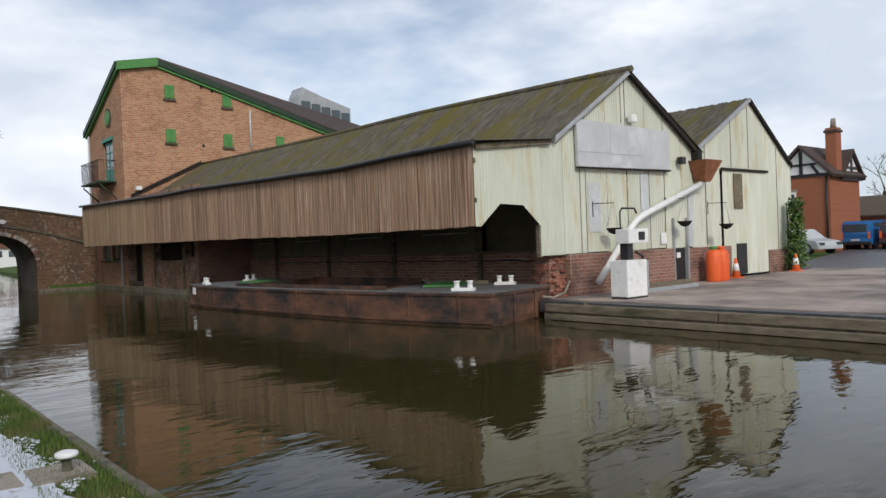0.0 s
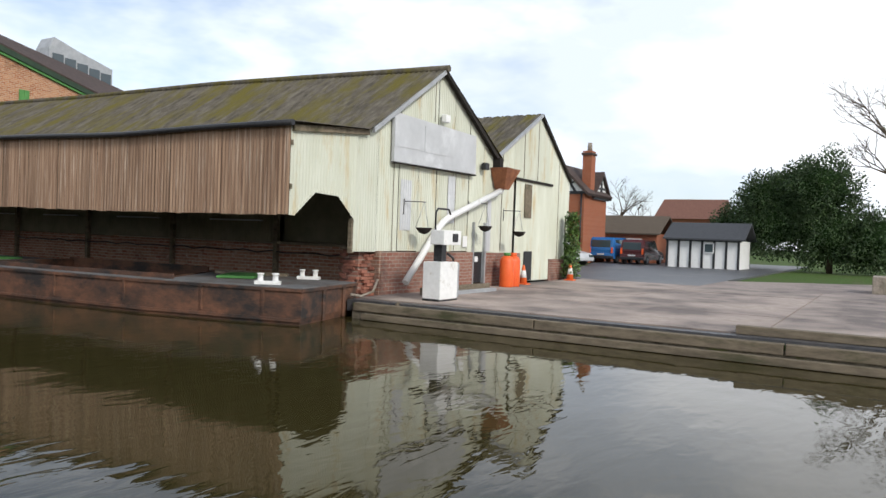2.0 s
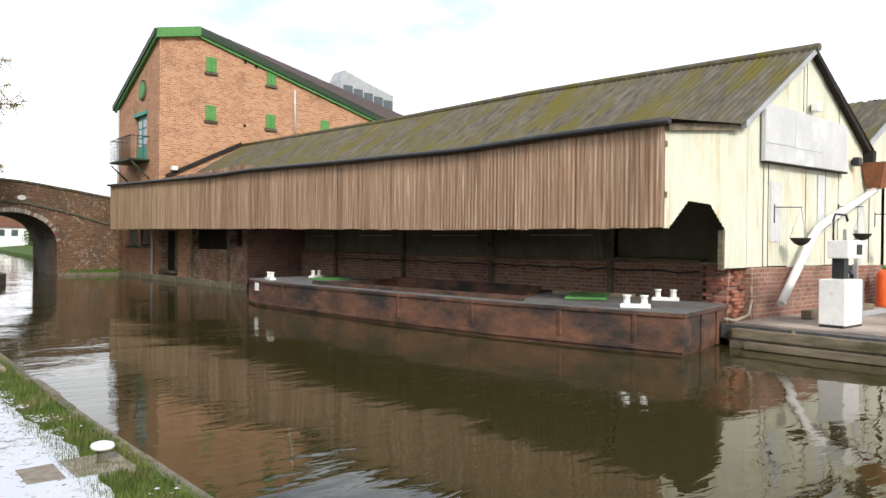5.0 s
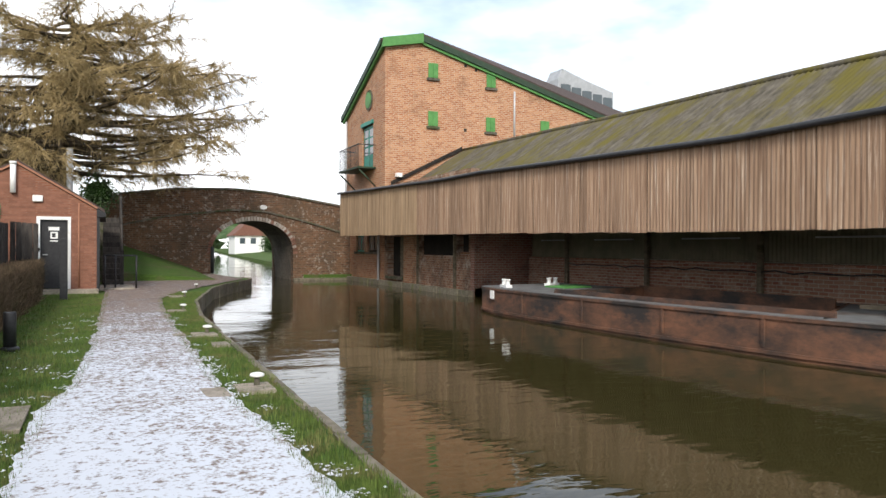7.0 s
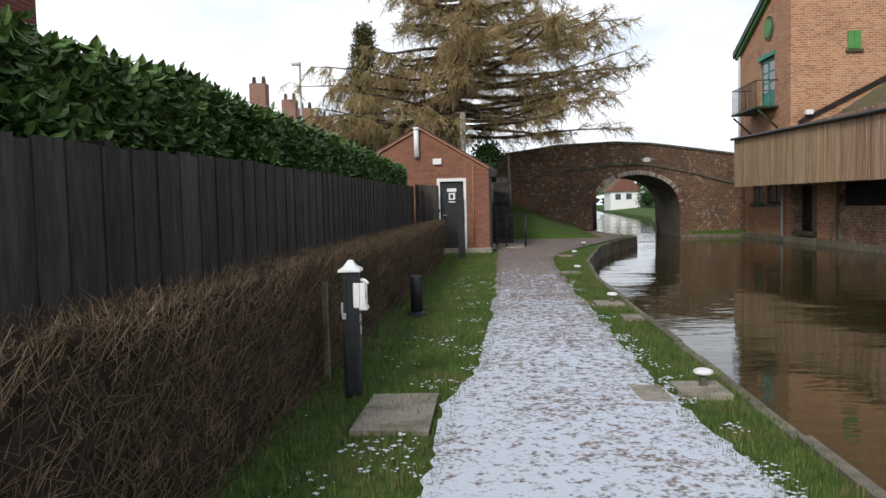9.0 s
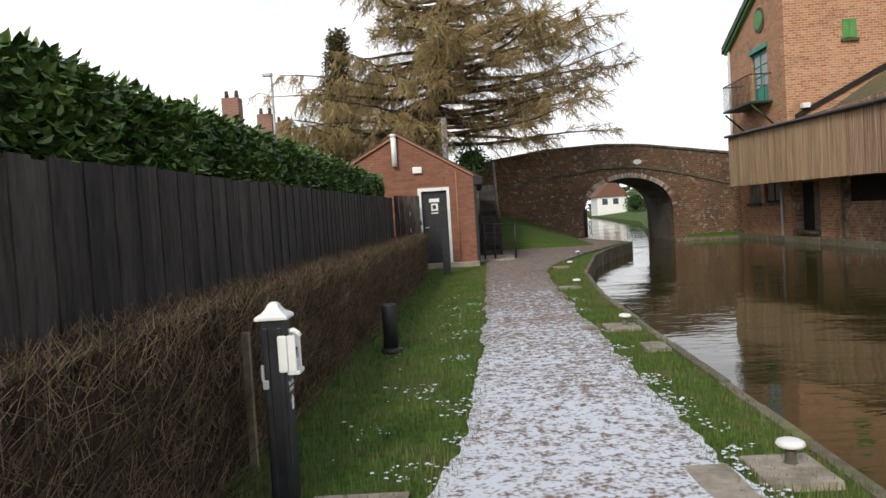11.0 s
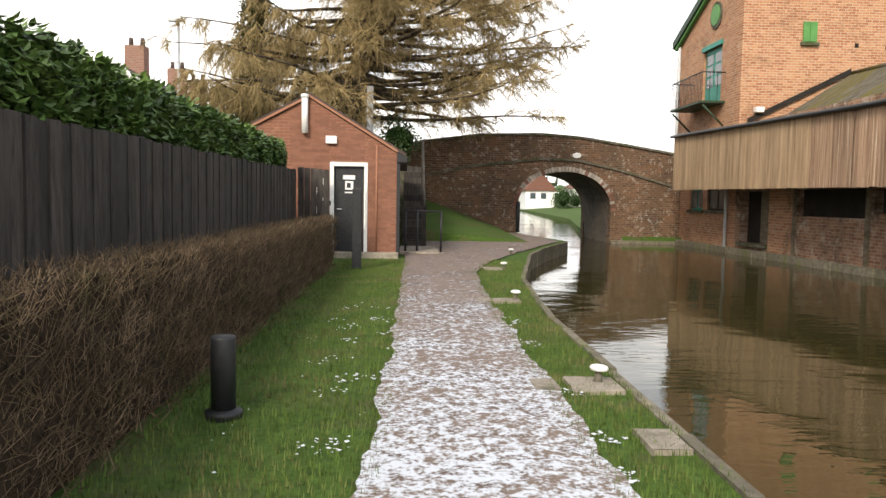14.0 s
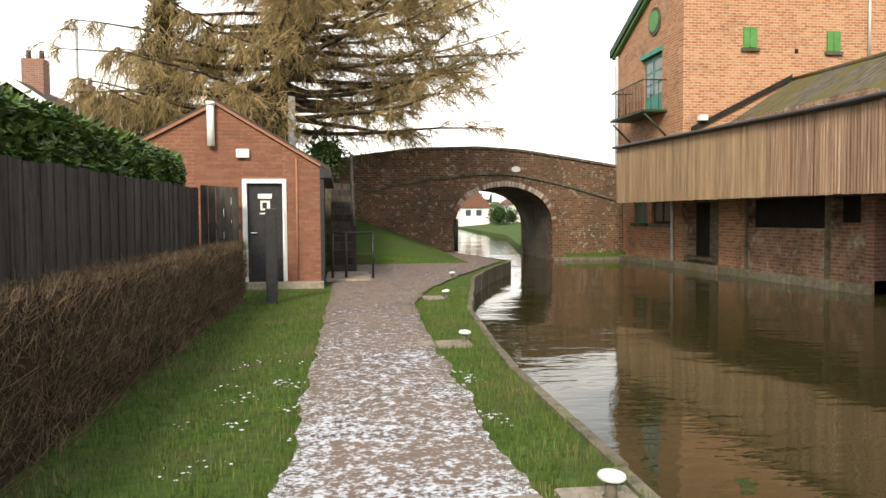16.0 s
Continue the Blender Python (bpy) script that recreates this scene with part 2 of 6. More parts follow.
M_cream = mat("cream_corrugated", (0.53, 0.54, 0.43), (0.64, 0.655, 0.555), 1.0, 0.6, 0.08, (0.50, 0.40, 0.22), 1.1, 0.26, stretch=(2.4, 2.4, 0.45), vary=0.07, space="World")
M_roof = mat("mossy_asbestos_roof", (0.065, 0.058, 0.046), (0.17, 0.15, 0.12), 3.0, 0.95, 0.6, (0.125, 0.107, 0.03), 0.7, 0.48, stretch=(0.6, 1.9, 0.6), space="World", spec=0.1)
M_slate = mat("dark_roof_tiles", (0.045, 0.032, 0.028), (0.095, 0.065, 0.055), 3, 0.85, 0.4, stretch=(1, 1, 4), space="World")
M_browntile = mat("brown_roof_tiles", (0.075, 0.058, 0.042), (0.14, 0.11, 0.08), 5, 0.9, 0.5, stretch=(1, 4, 4), space="World")
M_greyslate = mat("grey_slates", (0.035, 0.037, 0.042), (0.08, 0.083, 0.09), 6, 0.7, 0.4, stretch=(1, 3, 4), space="World")
M_redtile = mat("dull_red_tiles", (0.13, 0.06, 0.042), (0.21, 0.10, 0.07), 3, 0.9, 0.3, stretch=(1, 2, 4), space="World")
M_rust = mat("rusty_hull", (0.075, 0.042, 0.028), (0.22, 0.10, 0.056), 2.0, 0.75, 0.35, (0.03, 0.026, 0.024), 0.8, 0.5, stretch=(1, 0.7, 1.5), space="World")
M_deck = mat("grey_deck", (0.11, 0.11, 0.112), (0.19, 0.19, 0.185), 3, 0.7, 0.2, (0.10, 0.075, 0.06), 0.8, 0.35, space="World")
M_green = mat("green_paint", (0.06, 0.20, 0.05), (0.10, 0.28, 0.075), 4, 0.6, 0.1)
M_teal = mat("teal_paint", (0.02, 0.20, 0.155), (0.04, 0.28, 0.21), 4, 0.55, 0.1)
M_greenboard = mat("dark_green_trim", (0.014, 0.035, 0.02), (0.03, 0.06, 0.03), 4, 0.6, 0.1)
# Near black for dark trim, and for panels standing in for unlit rooms.
M_dark = mat("dark_trim_and_unlit_inside", (0.012, 0.010, 0.008), (0.03, 0.024, 0.02), 2, 0.95, 0.2, space="World")
M_olive = mat("dark_corrugated", (0.15, 0.14, 0.09), (0.24, 0.22, 0.15), 2, 0.8, 0.2, space="World")
M_grey = mat("galvanised", (0.32, 0.33, 0.34), (0.45, 0.46, 0.47), 3, 0.5, 0.1, metal=0.3)
M_sign = mat("blank_grey_board", (0.46, 0.47, 0.48), (0.56, 0.57, 0.58), 1.6, 0.7, 0.05, (0.66, 0.67, 0.68), 0.8, 0.3, space="World")
M_glass = glass_mat("window_glass")
M_wood = mat("old_timber", (0.11, 0.088, 0.062), (0.24, 0.195, 0.135), 5, 0.9, 0.4, (0.065, 0.065, 0.03), 1.5, 0.3, stretch=(2, 0.5, 2))
M_concrete = mat("yard_concrete", (0.25, 0.20, 0.175), (0.36, 0.30, 0.26), 5, 0.85, 0.3, (0.19, 0.155, 0.14), 0.35, 0.45, space="World")
M_bay = mat("concrete_bay", (0.30, 0.24, 0.205), (0.45, 0.37, 0.315), 4, 0.8, 0.3, (0.17, 0.14, 0.125), 0.5, 0.5, vary=0.10, space="World")
M_asphalt = mat("wet_asphalt", (0.045, 0.047, 0.052), (0.085, 0.085, 0.09), 9, 0.45, 0.3, (0.13, 0.12, 0.11), 0.4, 0.3, space="World")
M_gas = mat("orange_gas_paint", (0.72, 0.10, 0.02), (0.80, 0.14, 0.03), 5, 0.45, 0.05)
M_cone = mat("orange_plastic", (0.75, 0.13, 0.03), (0.82, 0.17, 0.04), 5, 0.5, 0.05)
M_hopper = mat("rusty_hopper", (0.16, 0.06, 0.03), (0.30, 0.12, 0.055), 5, 0.85, 0.3)
M_bark = mat("tree_bark", (0.045, 0.036, 0.026), (0.115, 0.092, 0.064), 6, 0.95, 0.8, stretch=(1, 1, 0.25), space="World", spec=0.1)
M_larch = mat("larch_twig", (0.17, 0.128, 0.062), (0.40, 0.30, 0.15), 0.9, 0.9, 0, island=0.35, space="World", spec=0.1)
M_ivy = mat("ivy_leaf", (0.02, 0.045, 0.015), (0.06, 0.10, 0.03), 2, 0.6, 0, island=0.45, space="World")
M_brownivy = mat("brown_ivy_leaf", (0.045, 0.05, 0.018), (0.15, 0.115, 0.05), 1.4, 0.7, 0, island=0.45, space="World", spec=0.2)
B_wh_s = brick_mat("orange_brick_south", (0.34, 0.13, 0.062), (0.52, 0.27, 0.145), (0.48, 0.39, 0.29), "x", 0.26, 0.095, (0.15, 0.075, 0.045), 0.26, (0.64, 0.52, 0.39))
B_wh_w = brick_mat("orange_brick_west", (0.34, 0.135, 0.066), (0.50, 0.26, 0.14), (0.44, 0.36, 0.27), "y", 0.26, 0.095, (0.12, 0.08, 0.055), 0.32, (0.6, 0.5, 0.39))
# Darker brick with more stain cover for the lower canal wall.
B_wh_low = brick_mat("darker_brick_west", (0.24, 0.105, 0.06), (0.38, 0.22, 0.14), (0.36, 0.29, 0.22), "y", 0.26, 0.095, (0.06, 0.045, 0.035), 0.52, (0.52, 0.44, 0.36), 0.012, 2.2, 0.34)
M_hutbrick = mat("hut_brick_piece", (0.20, 0.090, 0.058), (0.26, 0.122, 0.080), 5, 0.9, 0.3, vary=0.16, space="World")
B_hut = brick_mat("red_hut_brick", (0.225, 0.090, 0.054), (0.275, 0.118, 0.072), (0.27, 0.17, 0.13), "x", 0.225, 0.075, (0.22, 0.085, 0.05), 0.2, (0.4, 0.2, 0.13), 0.009)
B_bridge = brick_mat("dark_bridge_brick", (0.090, 0.042, 0.025), (0.20, 0.102, 0.058), (0.17, 0.14, 0.10), "x", 0.26, 0.095, (0.045, 0.04, 0.030), 0.5, (0.50, 0.46, 0.40), 0.014, 7.0, 0.28, (0.25, 0.13, 0.068))
B_bridge_in = brick_mat("arch_lining_brick", (0.12, 0.10, 0.085), (0.18, 0.15, 0.12), (0.17, 0.15, 0.12), "y", 0.24, 0.085, (0.05, 0.045, 0.04), 0.45)
B_shed = brick_mat("old_red_shed_brick", (0.25, 0.10, 0.07), (0.31, 0.16, 0.12), (0.33, 0.28, 0.23), "x", 0.25, 0.09, (0.07, 0.045, 0.04), 0.35)
B_shed_y = brick_mat("old_red_shed_brick_side", (0.28, 0.115, 0.075), (0.40, 0.23, 0.16), (0.44, 0.38, 0.30), "y", 0.25, 0.09, (0.10, 0.06, 0.05), 0.34, (0.55, 0.48, 0.38), 0.012, 3.0, 0.26)
M_shedbrick = mat("old_shed_brick", (0.20, 0.07, 0.048), (0.34, 0.15, 0.10), 7, 0.9, 0.4, (0.07, 0.045, 0.04), 2.5, 0.3, vary=0.3, space="World")
B_house = brick_mat("bright_house_brick", (0.31, 0.095, 0.045), (0.36, 0.12, 0.06), (0.33, 0.17, 0.11), "y", 0.225, 0.075, (0.3, 0.1, 0.05), 0.15)


# ---------------------------------------------------------------- building blocks
def bx(bm, x0, x1, y0, y1, z0, z1, bevel=0.0):
    vs = bmesh.ops.create_cube(bm, size=1)["verts"]
    for v in vs:
        v.co = Vector(((x0 + x1) / 2 + v.co.x * (x1 - x0), (y0 + y1) / 2 + v.co.y * (y1 - y0), (z0 + z1) / 2 + v.co.z * (z1 - z0)))
    if bevel:
        es = {e for v in vs for e in v.link_edges}
        bmesh.ops.bevel(bm, geom=list(es), offset=bevel, segments=2, affect="EDGES", profile=0.6)
    return bm


def B(x0, x1, y0, y1, z0, z1, bevel=0.0):
    return bx(bmesh.new(), x0, x1, y0, y1, z0, z1, bevel)


def tube(bm, p0, p1, r0, r1=None, seg=10):
    r1 = r0 if r1 is None else r1
    p0, p1 = Vector(p0), Vector(p1)
    d = p1 - p0
    q = d.to_track_quat("Z", "Y").to_matrix()
    rings = []
    for p, r in ((p0, r0), (p1, r1)):
        rings.append([bm.verts.new(p + q @ Vector((r * math.cos(2 * math.pi * i / seg), r * math.sin(2 * math.pi * i / seg), 0))) for i in range(seg)])
    for i in range(seg):
        j = (i + 1) % seg
        f = bm.faces.new((rings[0][i], rings[0][j], rings[1][j], rings[1][i]))
        f.smooth = True
    bm.faces.new(rings[0][::-1])
    bm.faces.new(rings[1])
    return bm


def T(p0, p1, r0, r1=None, seg=10):
    return tube(bmesh.new(), p0, p1, r0, r1, seg)


def pipe(pts, r, seg=8):
    """A tube swept along a line of points."""
    bm = bmesh.new()
    pts = [Vector(p) for p in pts]
    rings = []
    for i, p in enumerate(pts):
        d = (pts[min(i + 1, len(pts) - 1)] - pts[max(i - 1, 0)]).normalized()
        q = d.to_track_quat("Z", "Y").to_matrix()
        rings.append([bm.verts.new(p + q @ Vector((r * math.cos(2 * math.pi * k / seg), r * math.sin(2 * math.pi * k / seg), 0))) for k in range(seg)])
    for a, b in zip(rings, rings[1:]):
        for k in range(seg):
            bm.faces.new((a[k], a[(k + 1) % seg], b[(k + 1) % seg], b[k])).smooth = True
    bm.faces.new(rings[0][::-1])
    bm.faces.new(rings[-1])
    return bm


def lathe(profile, seg=20, at=(0, 0, 0)):
    bm = bmesh.new()
    rings = [[bm.verts.new((at[0] + r * math.cos(2 * math.pi * i / seg), at[1] + r * math.sin(2 * math.pi * i / seg), at[2] + z)) for i in range(seg)] for r, z in profile]
    for a, b in zip(rings, rings[1:]):
        for i in range(seg):
            j = (i + 1) % seg
            bm.faces.new((a[i], a[j], b[j], b[i])).smooth = True
    bm.faces.new(rings[0][::-1])
    bm.faces.new(rings[-1])
    return bm


def prism(pts, axis, a, b, bm=None):
    """A flat outline pushed through from a to b along an axis: pts are (x, z) for y, (y, z) for x, (x, y) for z."""
    bm = bm or bmesh.new()
    put = {"y": lambda p, c: (p[0], c, p[1]), "x": lambda p, c: (c, p[0], p[1]), "z": lambda p, c: (p[0], p[1], c)}[axis]
    lo, hi = [bm.verts.new(put(p, a)) for p in pts], [bm.verts.new(put(p, b)) for p in pts]
    bm.faces.new(lo)
    bm.faces.new(hi[::-1])
    for i in range(len(pts)):
        j = (i + 1) % len(pts)
        bm.faces.new((lo[j], lo[i], hi[i], hi[j]))
    bmesh.ops.recalc_face_normals(bm, faces=bm.faces)
    return bm


def mesh_of(bm, name, material):
    me = bpy.data.meshes.new(name)
    bm.to_mesh(me)
    bm.free()
    me.materials.append(material)
    return me


def part(name, bm, material, parent, label=""):
    ob = new(name, mesh_of(bm, name, material))
    ob.parent = parent
    if parent is not None and parent.matrix_basis != Matrix.Identity(4):
        ob.matrix_parent_inverse = parent.matrix_basis.inverted()
    return tagged(ob, label) if label else ob


def thing(name, at, label, category, group=""):
    ob = new(name)
    ob.matrix_basis = Matrix.Translation(at)
    ob.empty_display_size = 0.2
    bpy.context.view_layer.update()
    return tagged(ob, label, category, group)


def solo(name, bm, material, label, category, group="", kind=""):
    return tagged(new(name, mesh_of(bm, name, material)), label, category, group, kind)


def setting(name, bm, material, label, category):
    return tagged(new(name, mesh_of(bm, name, material)), label, category, kind="structure")


def stuff(name, verts, faces, material, label="", category="", parent=None, smooth=False):
    me = bpy.data.meshes.new(name)
    me.from_pydata(verts, [], faces)
    if smooth:
        me.shade_smooth()
    me.materials.append(material)
    ob = tagged(new(name, me), label, category, kind="stuff")
    if parent is not None:
        ob.parent = parent
        ob.matrix_parent_inverse = parent.matrix_basis.inverted()
    return ob


def corrugated(a0, a1, low, high, at, period=0.09, depth=0.012, axis="x"):
    """An upright corrugated sheet from a0 to a1 along axis, at the given other coordinate; low and high give its lower and upper edge."""
    bm = bmesh.new()
    n = int((a1 - a0) / period * 4)
    prev = None
    for i in range(n + 1):
        a = a0 + (a1 - a0) * i / n
        d = at + depth * math.sin(math.pi * i / 2)
        lo, hi = low(a), high(a)
        p = [(a, d, lo), (a, d, hi)] if axis == "x" else [(d, a, lo), (d, a, hi)]
        cur = [bm.verts.new(q) for q in p]
        if prev and (hi - lo > 0.005):
            bm.faces.new((prev[0], cur[0], cur[1], prev[1])).smooth = True
        prev = cur
    return bm


def roof_sheet(y0, y1, line, period=0.16, depth=0.022, thick=0.02, sag=0.0):
    """Corrugated roofing: line(y) gives (x, z) points from eave to ridge; the corrugations run up the slope."""
    bm = bmesh.new()
    n = int((y1 - y0) / period * 4)
    prev = None
    for i in range(n + 1):
        y = y0 + (y1 - y0) * i / n
        d = depth * math.sin(math.pi * i / 2)
        cur = [bm.verts.new((x, y, z + d)) for x, z in line(y)]
        if prev:
            for k in range(len(cur) - 1):
                bm.faces.new((prev[k], prev[k + 1], cur[k + 1], cur[k])).smooth = True
        prev = cur
    return bm


def lerp(pts, a):
    for (a0, b0), (a1, b1) in zip(pts, pts[1:]):
        if a <= a1:
            return b0 + (b1 - b0) * (a - a0) / (a1 - a0)
    return pts[-1][1]


rnd = random.Random(7)

# ---------------------------------------------------------------- ground, canal, path
WATER = -0.43
WEST_EDGE = [(2.15, -60), (2.13, 8), (2.12, 12), (2.2, 18), (2.28, 23), (2.62, 27.2), (3.0, 29.2), (3.75, 33.2), (4.9, 36.6), (6.0, 39.2), (6.25, 40.2), (5.9, 42), (5.45, 45.5), (5.4, 52), (6.2, 60), (16, 150), (60, 600)]
EAST_EDGE = [(13.2, -60), (13.2, 12.6), (13.9, 12.9), (13.9, 13.4), (15.0, 13.5), (15.0, 14.2), (15.0, 31.5), (12.72, 31.5), (12.72, 46.2), (9.68, 46.55), (9.68, 52), (15, 79), (22, 150), (66, 600)]


def bank(edge, far_x, top, name, material, label):
    bm = bmesh.new()
    rows = []
    for x, y in edge:
        rows.append([bm.verts.new((far_x, y, top)), bm.verts.new((x, y, top)), bm.verts.new((x, y, -1.4))])
    for a, b in zip(rows, rows[1:]):
        for k in (0, 1):
            bm.faces.new((a[k], a[k + 1], b[k + 1], b[k]))
    bmesh.ops.recalc_face_normals(bm, faces=bm.faces)
    return setting(name, bm, material, label, "ground")


bank(WEST_EDGE, -900, -0.03, "ground", M_grass, "green winter grass of the towpath bank")
east = bank(EAST_EDGE, 900, -0.12, "ground_east", M_grass, "rough grass behind the boatyard")
bm = bmesh.new()
bm.faces.new([bm.verts.new(p) for p in ((-6, -60, WATER), (75, -60, WATER), (75, 600, WATER), (-6, 600, WATER))])
setting("water", bm, M_water, "still brown canal water with small ripples", "water")
bm = bmesh.new()
bm.faces.new([bm.verts.new(p) for p in ((-900, -900, -1.45), (900, -900, -1.45), (900, 900, -1.45), (-900, 900, -1.45))])
setting("ground_far", bm, M_grass, "green land under the horizon", "ground")

# towpath: gravel under snow
LEFT = [(-60, 0.0), (13, 0.03), (14.6, 0.06), (15.7, 0.24), (17.7, 0.34), (21, 0.40), (25, 0.44), (31, 0.53), (34, 0.45), (36, 0.5), (45.6, 1.3)]
RIGHT = [(-60, 1.75), (12, 1.78), (14.5, 1.62), (16, 1.6), (18.3, 1.6), (22, 1.66), (25, 1.72), (28, 1.85), (30.5, 2.35), (34, 3.6), (37, 4.8), (39.5, 5.8), (42, 5.6), (45.6, 5.3)]
bm = bmesh.new()
prev = None
for i in range(700):
    y = -20 + 65.5 * i / 699
    jl, jr = [0.06 * noise.noise((y * 1.6, k, 0)) + 0.035 * noise.noise((y * 8, k, 3)) + 0.02 * noise.noise((y * 23, k, 5)) for k in (0.5, 9.5)]
    a, b = lerp(LEFT, y) + jl, lerp(RIGHT, y) + jr
    cur = [bm.verts.new((a + (b - a) * k / 6, y, 0.0 + 0.012 * math.sin(math.pi * k / 6) + (0.006 * noise.noise((y * 1.7, k, 1))))) for k in range(7)]
    if prev:
        for k in range(6):
            bm.faces.new((prev[k], prev[k + 1], cur[k + 1], cur[k])).smooth = True
    prev = cur
setting("path", bm, M_path, "gravel towpath under thin trodden snow", "path")

# boatyard surface
yard = setting("pavement", prism([(13.25, -60), (27.5, -60), (27.5, 13.3), (13.25, 12.8)], "z", -0.3, -0.045), M_asphalt, "stained pinkish concrete yard", "pavement")
setting("road", prism([(27.5, 8.5), (70, 8.5), (70, 26), (27.5, 14)], "z", -0.3, -0.03), M_asphalt, "wet dark asphalt drive", "road")
setting("road_2", prism([(27.5, -60), (40, -60), (38, 3.0), (33, 8.5), (27.5, 8.5)], "z", -0.3, -0.035), M_concrete, "worn concrete yard edge", "pavement")

# ---------------------------------------------------------------- boatyard sheds
CAN_TOP = [(12.7, 3.43), (15, 3.44), (18, 3.40), (20, 3.46), (23.6, 3.55), (28, 3.69), (31, 3.70), (44.5, 4.05)]
CAN_LOW = [(12.7, 1.69), (18, 1.69), (27, 1.80), (44.5, 1.93)]
RIDGE = [(12.7, 5.68), (21, 5.93), (28, 5.98), (41, 6.25)]
GABLE1 = [(11.3, 3.44), (13.85, 3.74), (16.85, 5.66), (20.2, 3.62)]
GABLE2 = [(20.2, 3.66), (23.8, 5.63), (26.62, 3.62)]

shed = thing("boat_shed", (16, 27, 0), "long boat shed with cream corrugated gable and mossy roof", "shed")
part("roof_slope", roof_sheet(12.66, 40.95, lambda y: [(13.6, lerp(CAN_TOP, y) + 0.22), (14.6, lerp(CAN_TOP, y) + 0.22 + (lerp(RIDGE, y) - lerp(CAN_TOP, y) - 0.22) * 0.307), (15.7, lerp(CAN_TOP, y) + 0.22 + (lerp(RIDGE, y) - lerp(CAN_TOP, y) - 0.22) * 0.645), (16.85, lerp(RIDGE, y))]), M_roof, shed, "moss-grown corrugated asbestos roofing")
part("roof_slope", roof_sheet(12.66, 40.95, lambda y: [(16.85, lerp(RIDGE, y)), (20.3, 3.7)], 0.32), M_roof, shed)
part("canopy_roof", roof_sheet(12.6, 43.7, lambda y: [(11.17, lerp(CAN_TOP, y) + 0.06), (13.75, lerp(CAN_TOP, y) + 0.26)], 0.32), M_roof, shed)
bm = pipe([(16.85, yy, lerp(RIDGE, yy) + 0.02) for yy in np.linspace(12.6, 40.9, 17)], 0.09)
part("ridge_capping", bm, M_roof, shed)
bm = pipe([(11.17, yy, lerp(CAN_TOP, yy) + 0.03) for yy in np.linspace(12.6, 43.7, 25)], 0.06)
part("gutter", bm, M_black, shed, "dark gutter along the canopy")
NOTCH = [(11.3, 1.69), (11.5, 1.69), (12.1, 2.18), (12.82, 2.15), (13.4, 1.66)]
part("gable_end", corrugated(11.34, 13.4, lambda a: lerp(NOTCH, a), lambda a: lerp(GABLE1, a) - 0.02, 12.80), M_cream, shed, "cream corrugated end sheets with a cut-out")
for i in range(8):
    a = 13.4 + 0.85 * i
    part("gable_sheet", corrugated(a, a + 0.85, lambda x: 0.98 + 0.012 * (i % 3), lambda x: lerp(GABLE1, x) - 0.02, 12.83 + 0.006 * (i % 2)), M_cream, shed, "cream painted corrugated sheet with rust streaks")
for a, b, z0, z1 in ((15.15, 15.62, 1.5, 2.72), (17.35, 17.72, 1.75, 3.0), (19.62, 19.86, 1.0, 2.5)):
    part("patch_sheet", corrugated(a, b, lambda x: z0, lambda x: z1, 12.812), M_sign, shed, "greyish worn patch on the sheeting")
for x, za, zb in ((14.86, 0.98, 3.06), (16.6, 4.3, 5.4), (17.75, 1.0, 3.1)):
    part("sheet_lap", B(x - 0.005, x + 0.005, 12.81, 12.822, za, zb), M_wood, shed)
part("end_frame", B(13.36, 13.46, 12.84, 12.94, 0.95, 1.7), M_wood, shed)
part("eave_board", prism([(11.36, 3.33), (13.75, 3.58), (13.75, 3.70), (11.36, 3.45)], "y", 12.72, 12.79), M_wood, shed)
for a, b in ((1, 2), (2, 3)):
    (xa, za), (xb, zb) = GABLE1[a], GABLE1[b]
    part("bargeboard", prism([(xa, za - 0.1), (xb, zb - 0.1), (xb, zb + 0.03), (xa, za + 0.03)], "y", 12.66, 12.74), M_grey if a == 1 else M_dark, shed)
part("brick_base", prism([(14.4, -0.3), (18.78, -0.3), (18.78, 0.98), (14.4, 0.98)], "y", 12.78, 13.1), B_shed, shed, "old red brick base")
part("brick_base", prism([(19.52, -0.3), (21.9, -0.3), (21.9, 0.95), (19.52, 0.95)], "y", 12.78, 13.1), B_shed, shed)
part("brick_pier", B(13.85, 14.42, 13.0, 13.45, -0.6, 1.02, 0.01), B_shed, shed, "crumbling brick corner pier")
brick_piece = mesh_of(B(-0.106, 0.106, -0.051, 0.051, -0.032, 0.032, 0.004), "brick", M_shedbrick)
pier = next(o for o in shed.children if o.name.startswith("brick_pier"))
for c in range(19):
    z = -0.38 + 0.075 * c
    wear = 0.05 * noise.noise((z * 2.1, 0, 0)) - (0.05 if c > 16 else 0)
    spots = [(13.97 + 0.22 * k + 0.11 * (c % 2), 12.965 - wear * 0.4, 0) for k in range(2)] + [(13.835 - wear * 0.5, 13.08 + 0.22 * k + 0.11 * (c % 2), 90) for k in range(2)]
    for px, py, turn in spots:
        if rnd.random() < (0.12 if c < 15 else 0.35):
            continue
        ob = new("brick", brick_piece)
        ob.parent, ob.matrix_parent_inverse = pier, (shed.matrix_basis @ pier.matrix_parent_inverse @ pier.matrix_basis).inverted()
        ob.matrix_basis = Matrix.Translation((px, py + rnd.uniform(-0.012, 0.012), z)) @ Euler((0, 0, radians(turn) + rnd.uniform(-0.06, 0.06))).to_matrix().to_4x4()
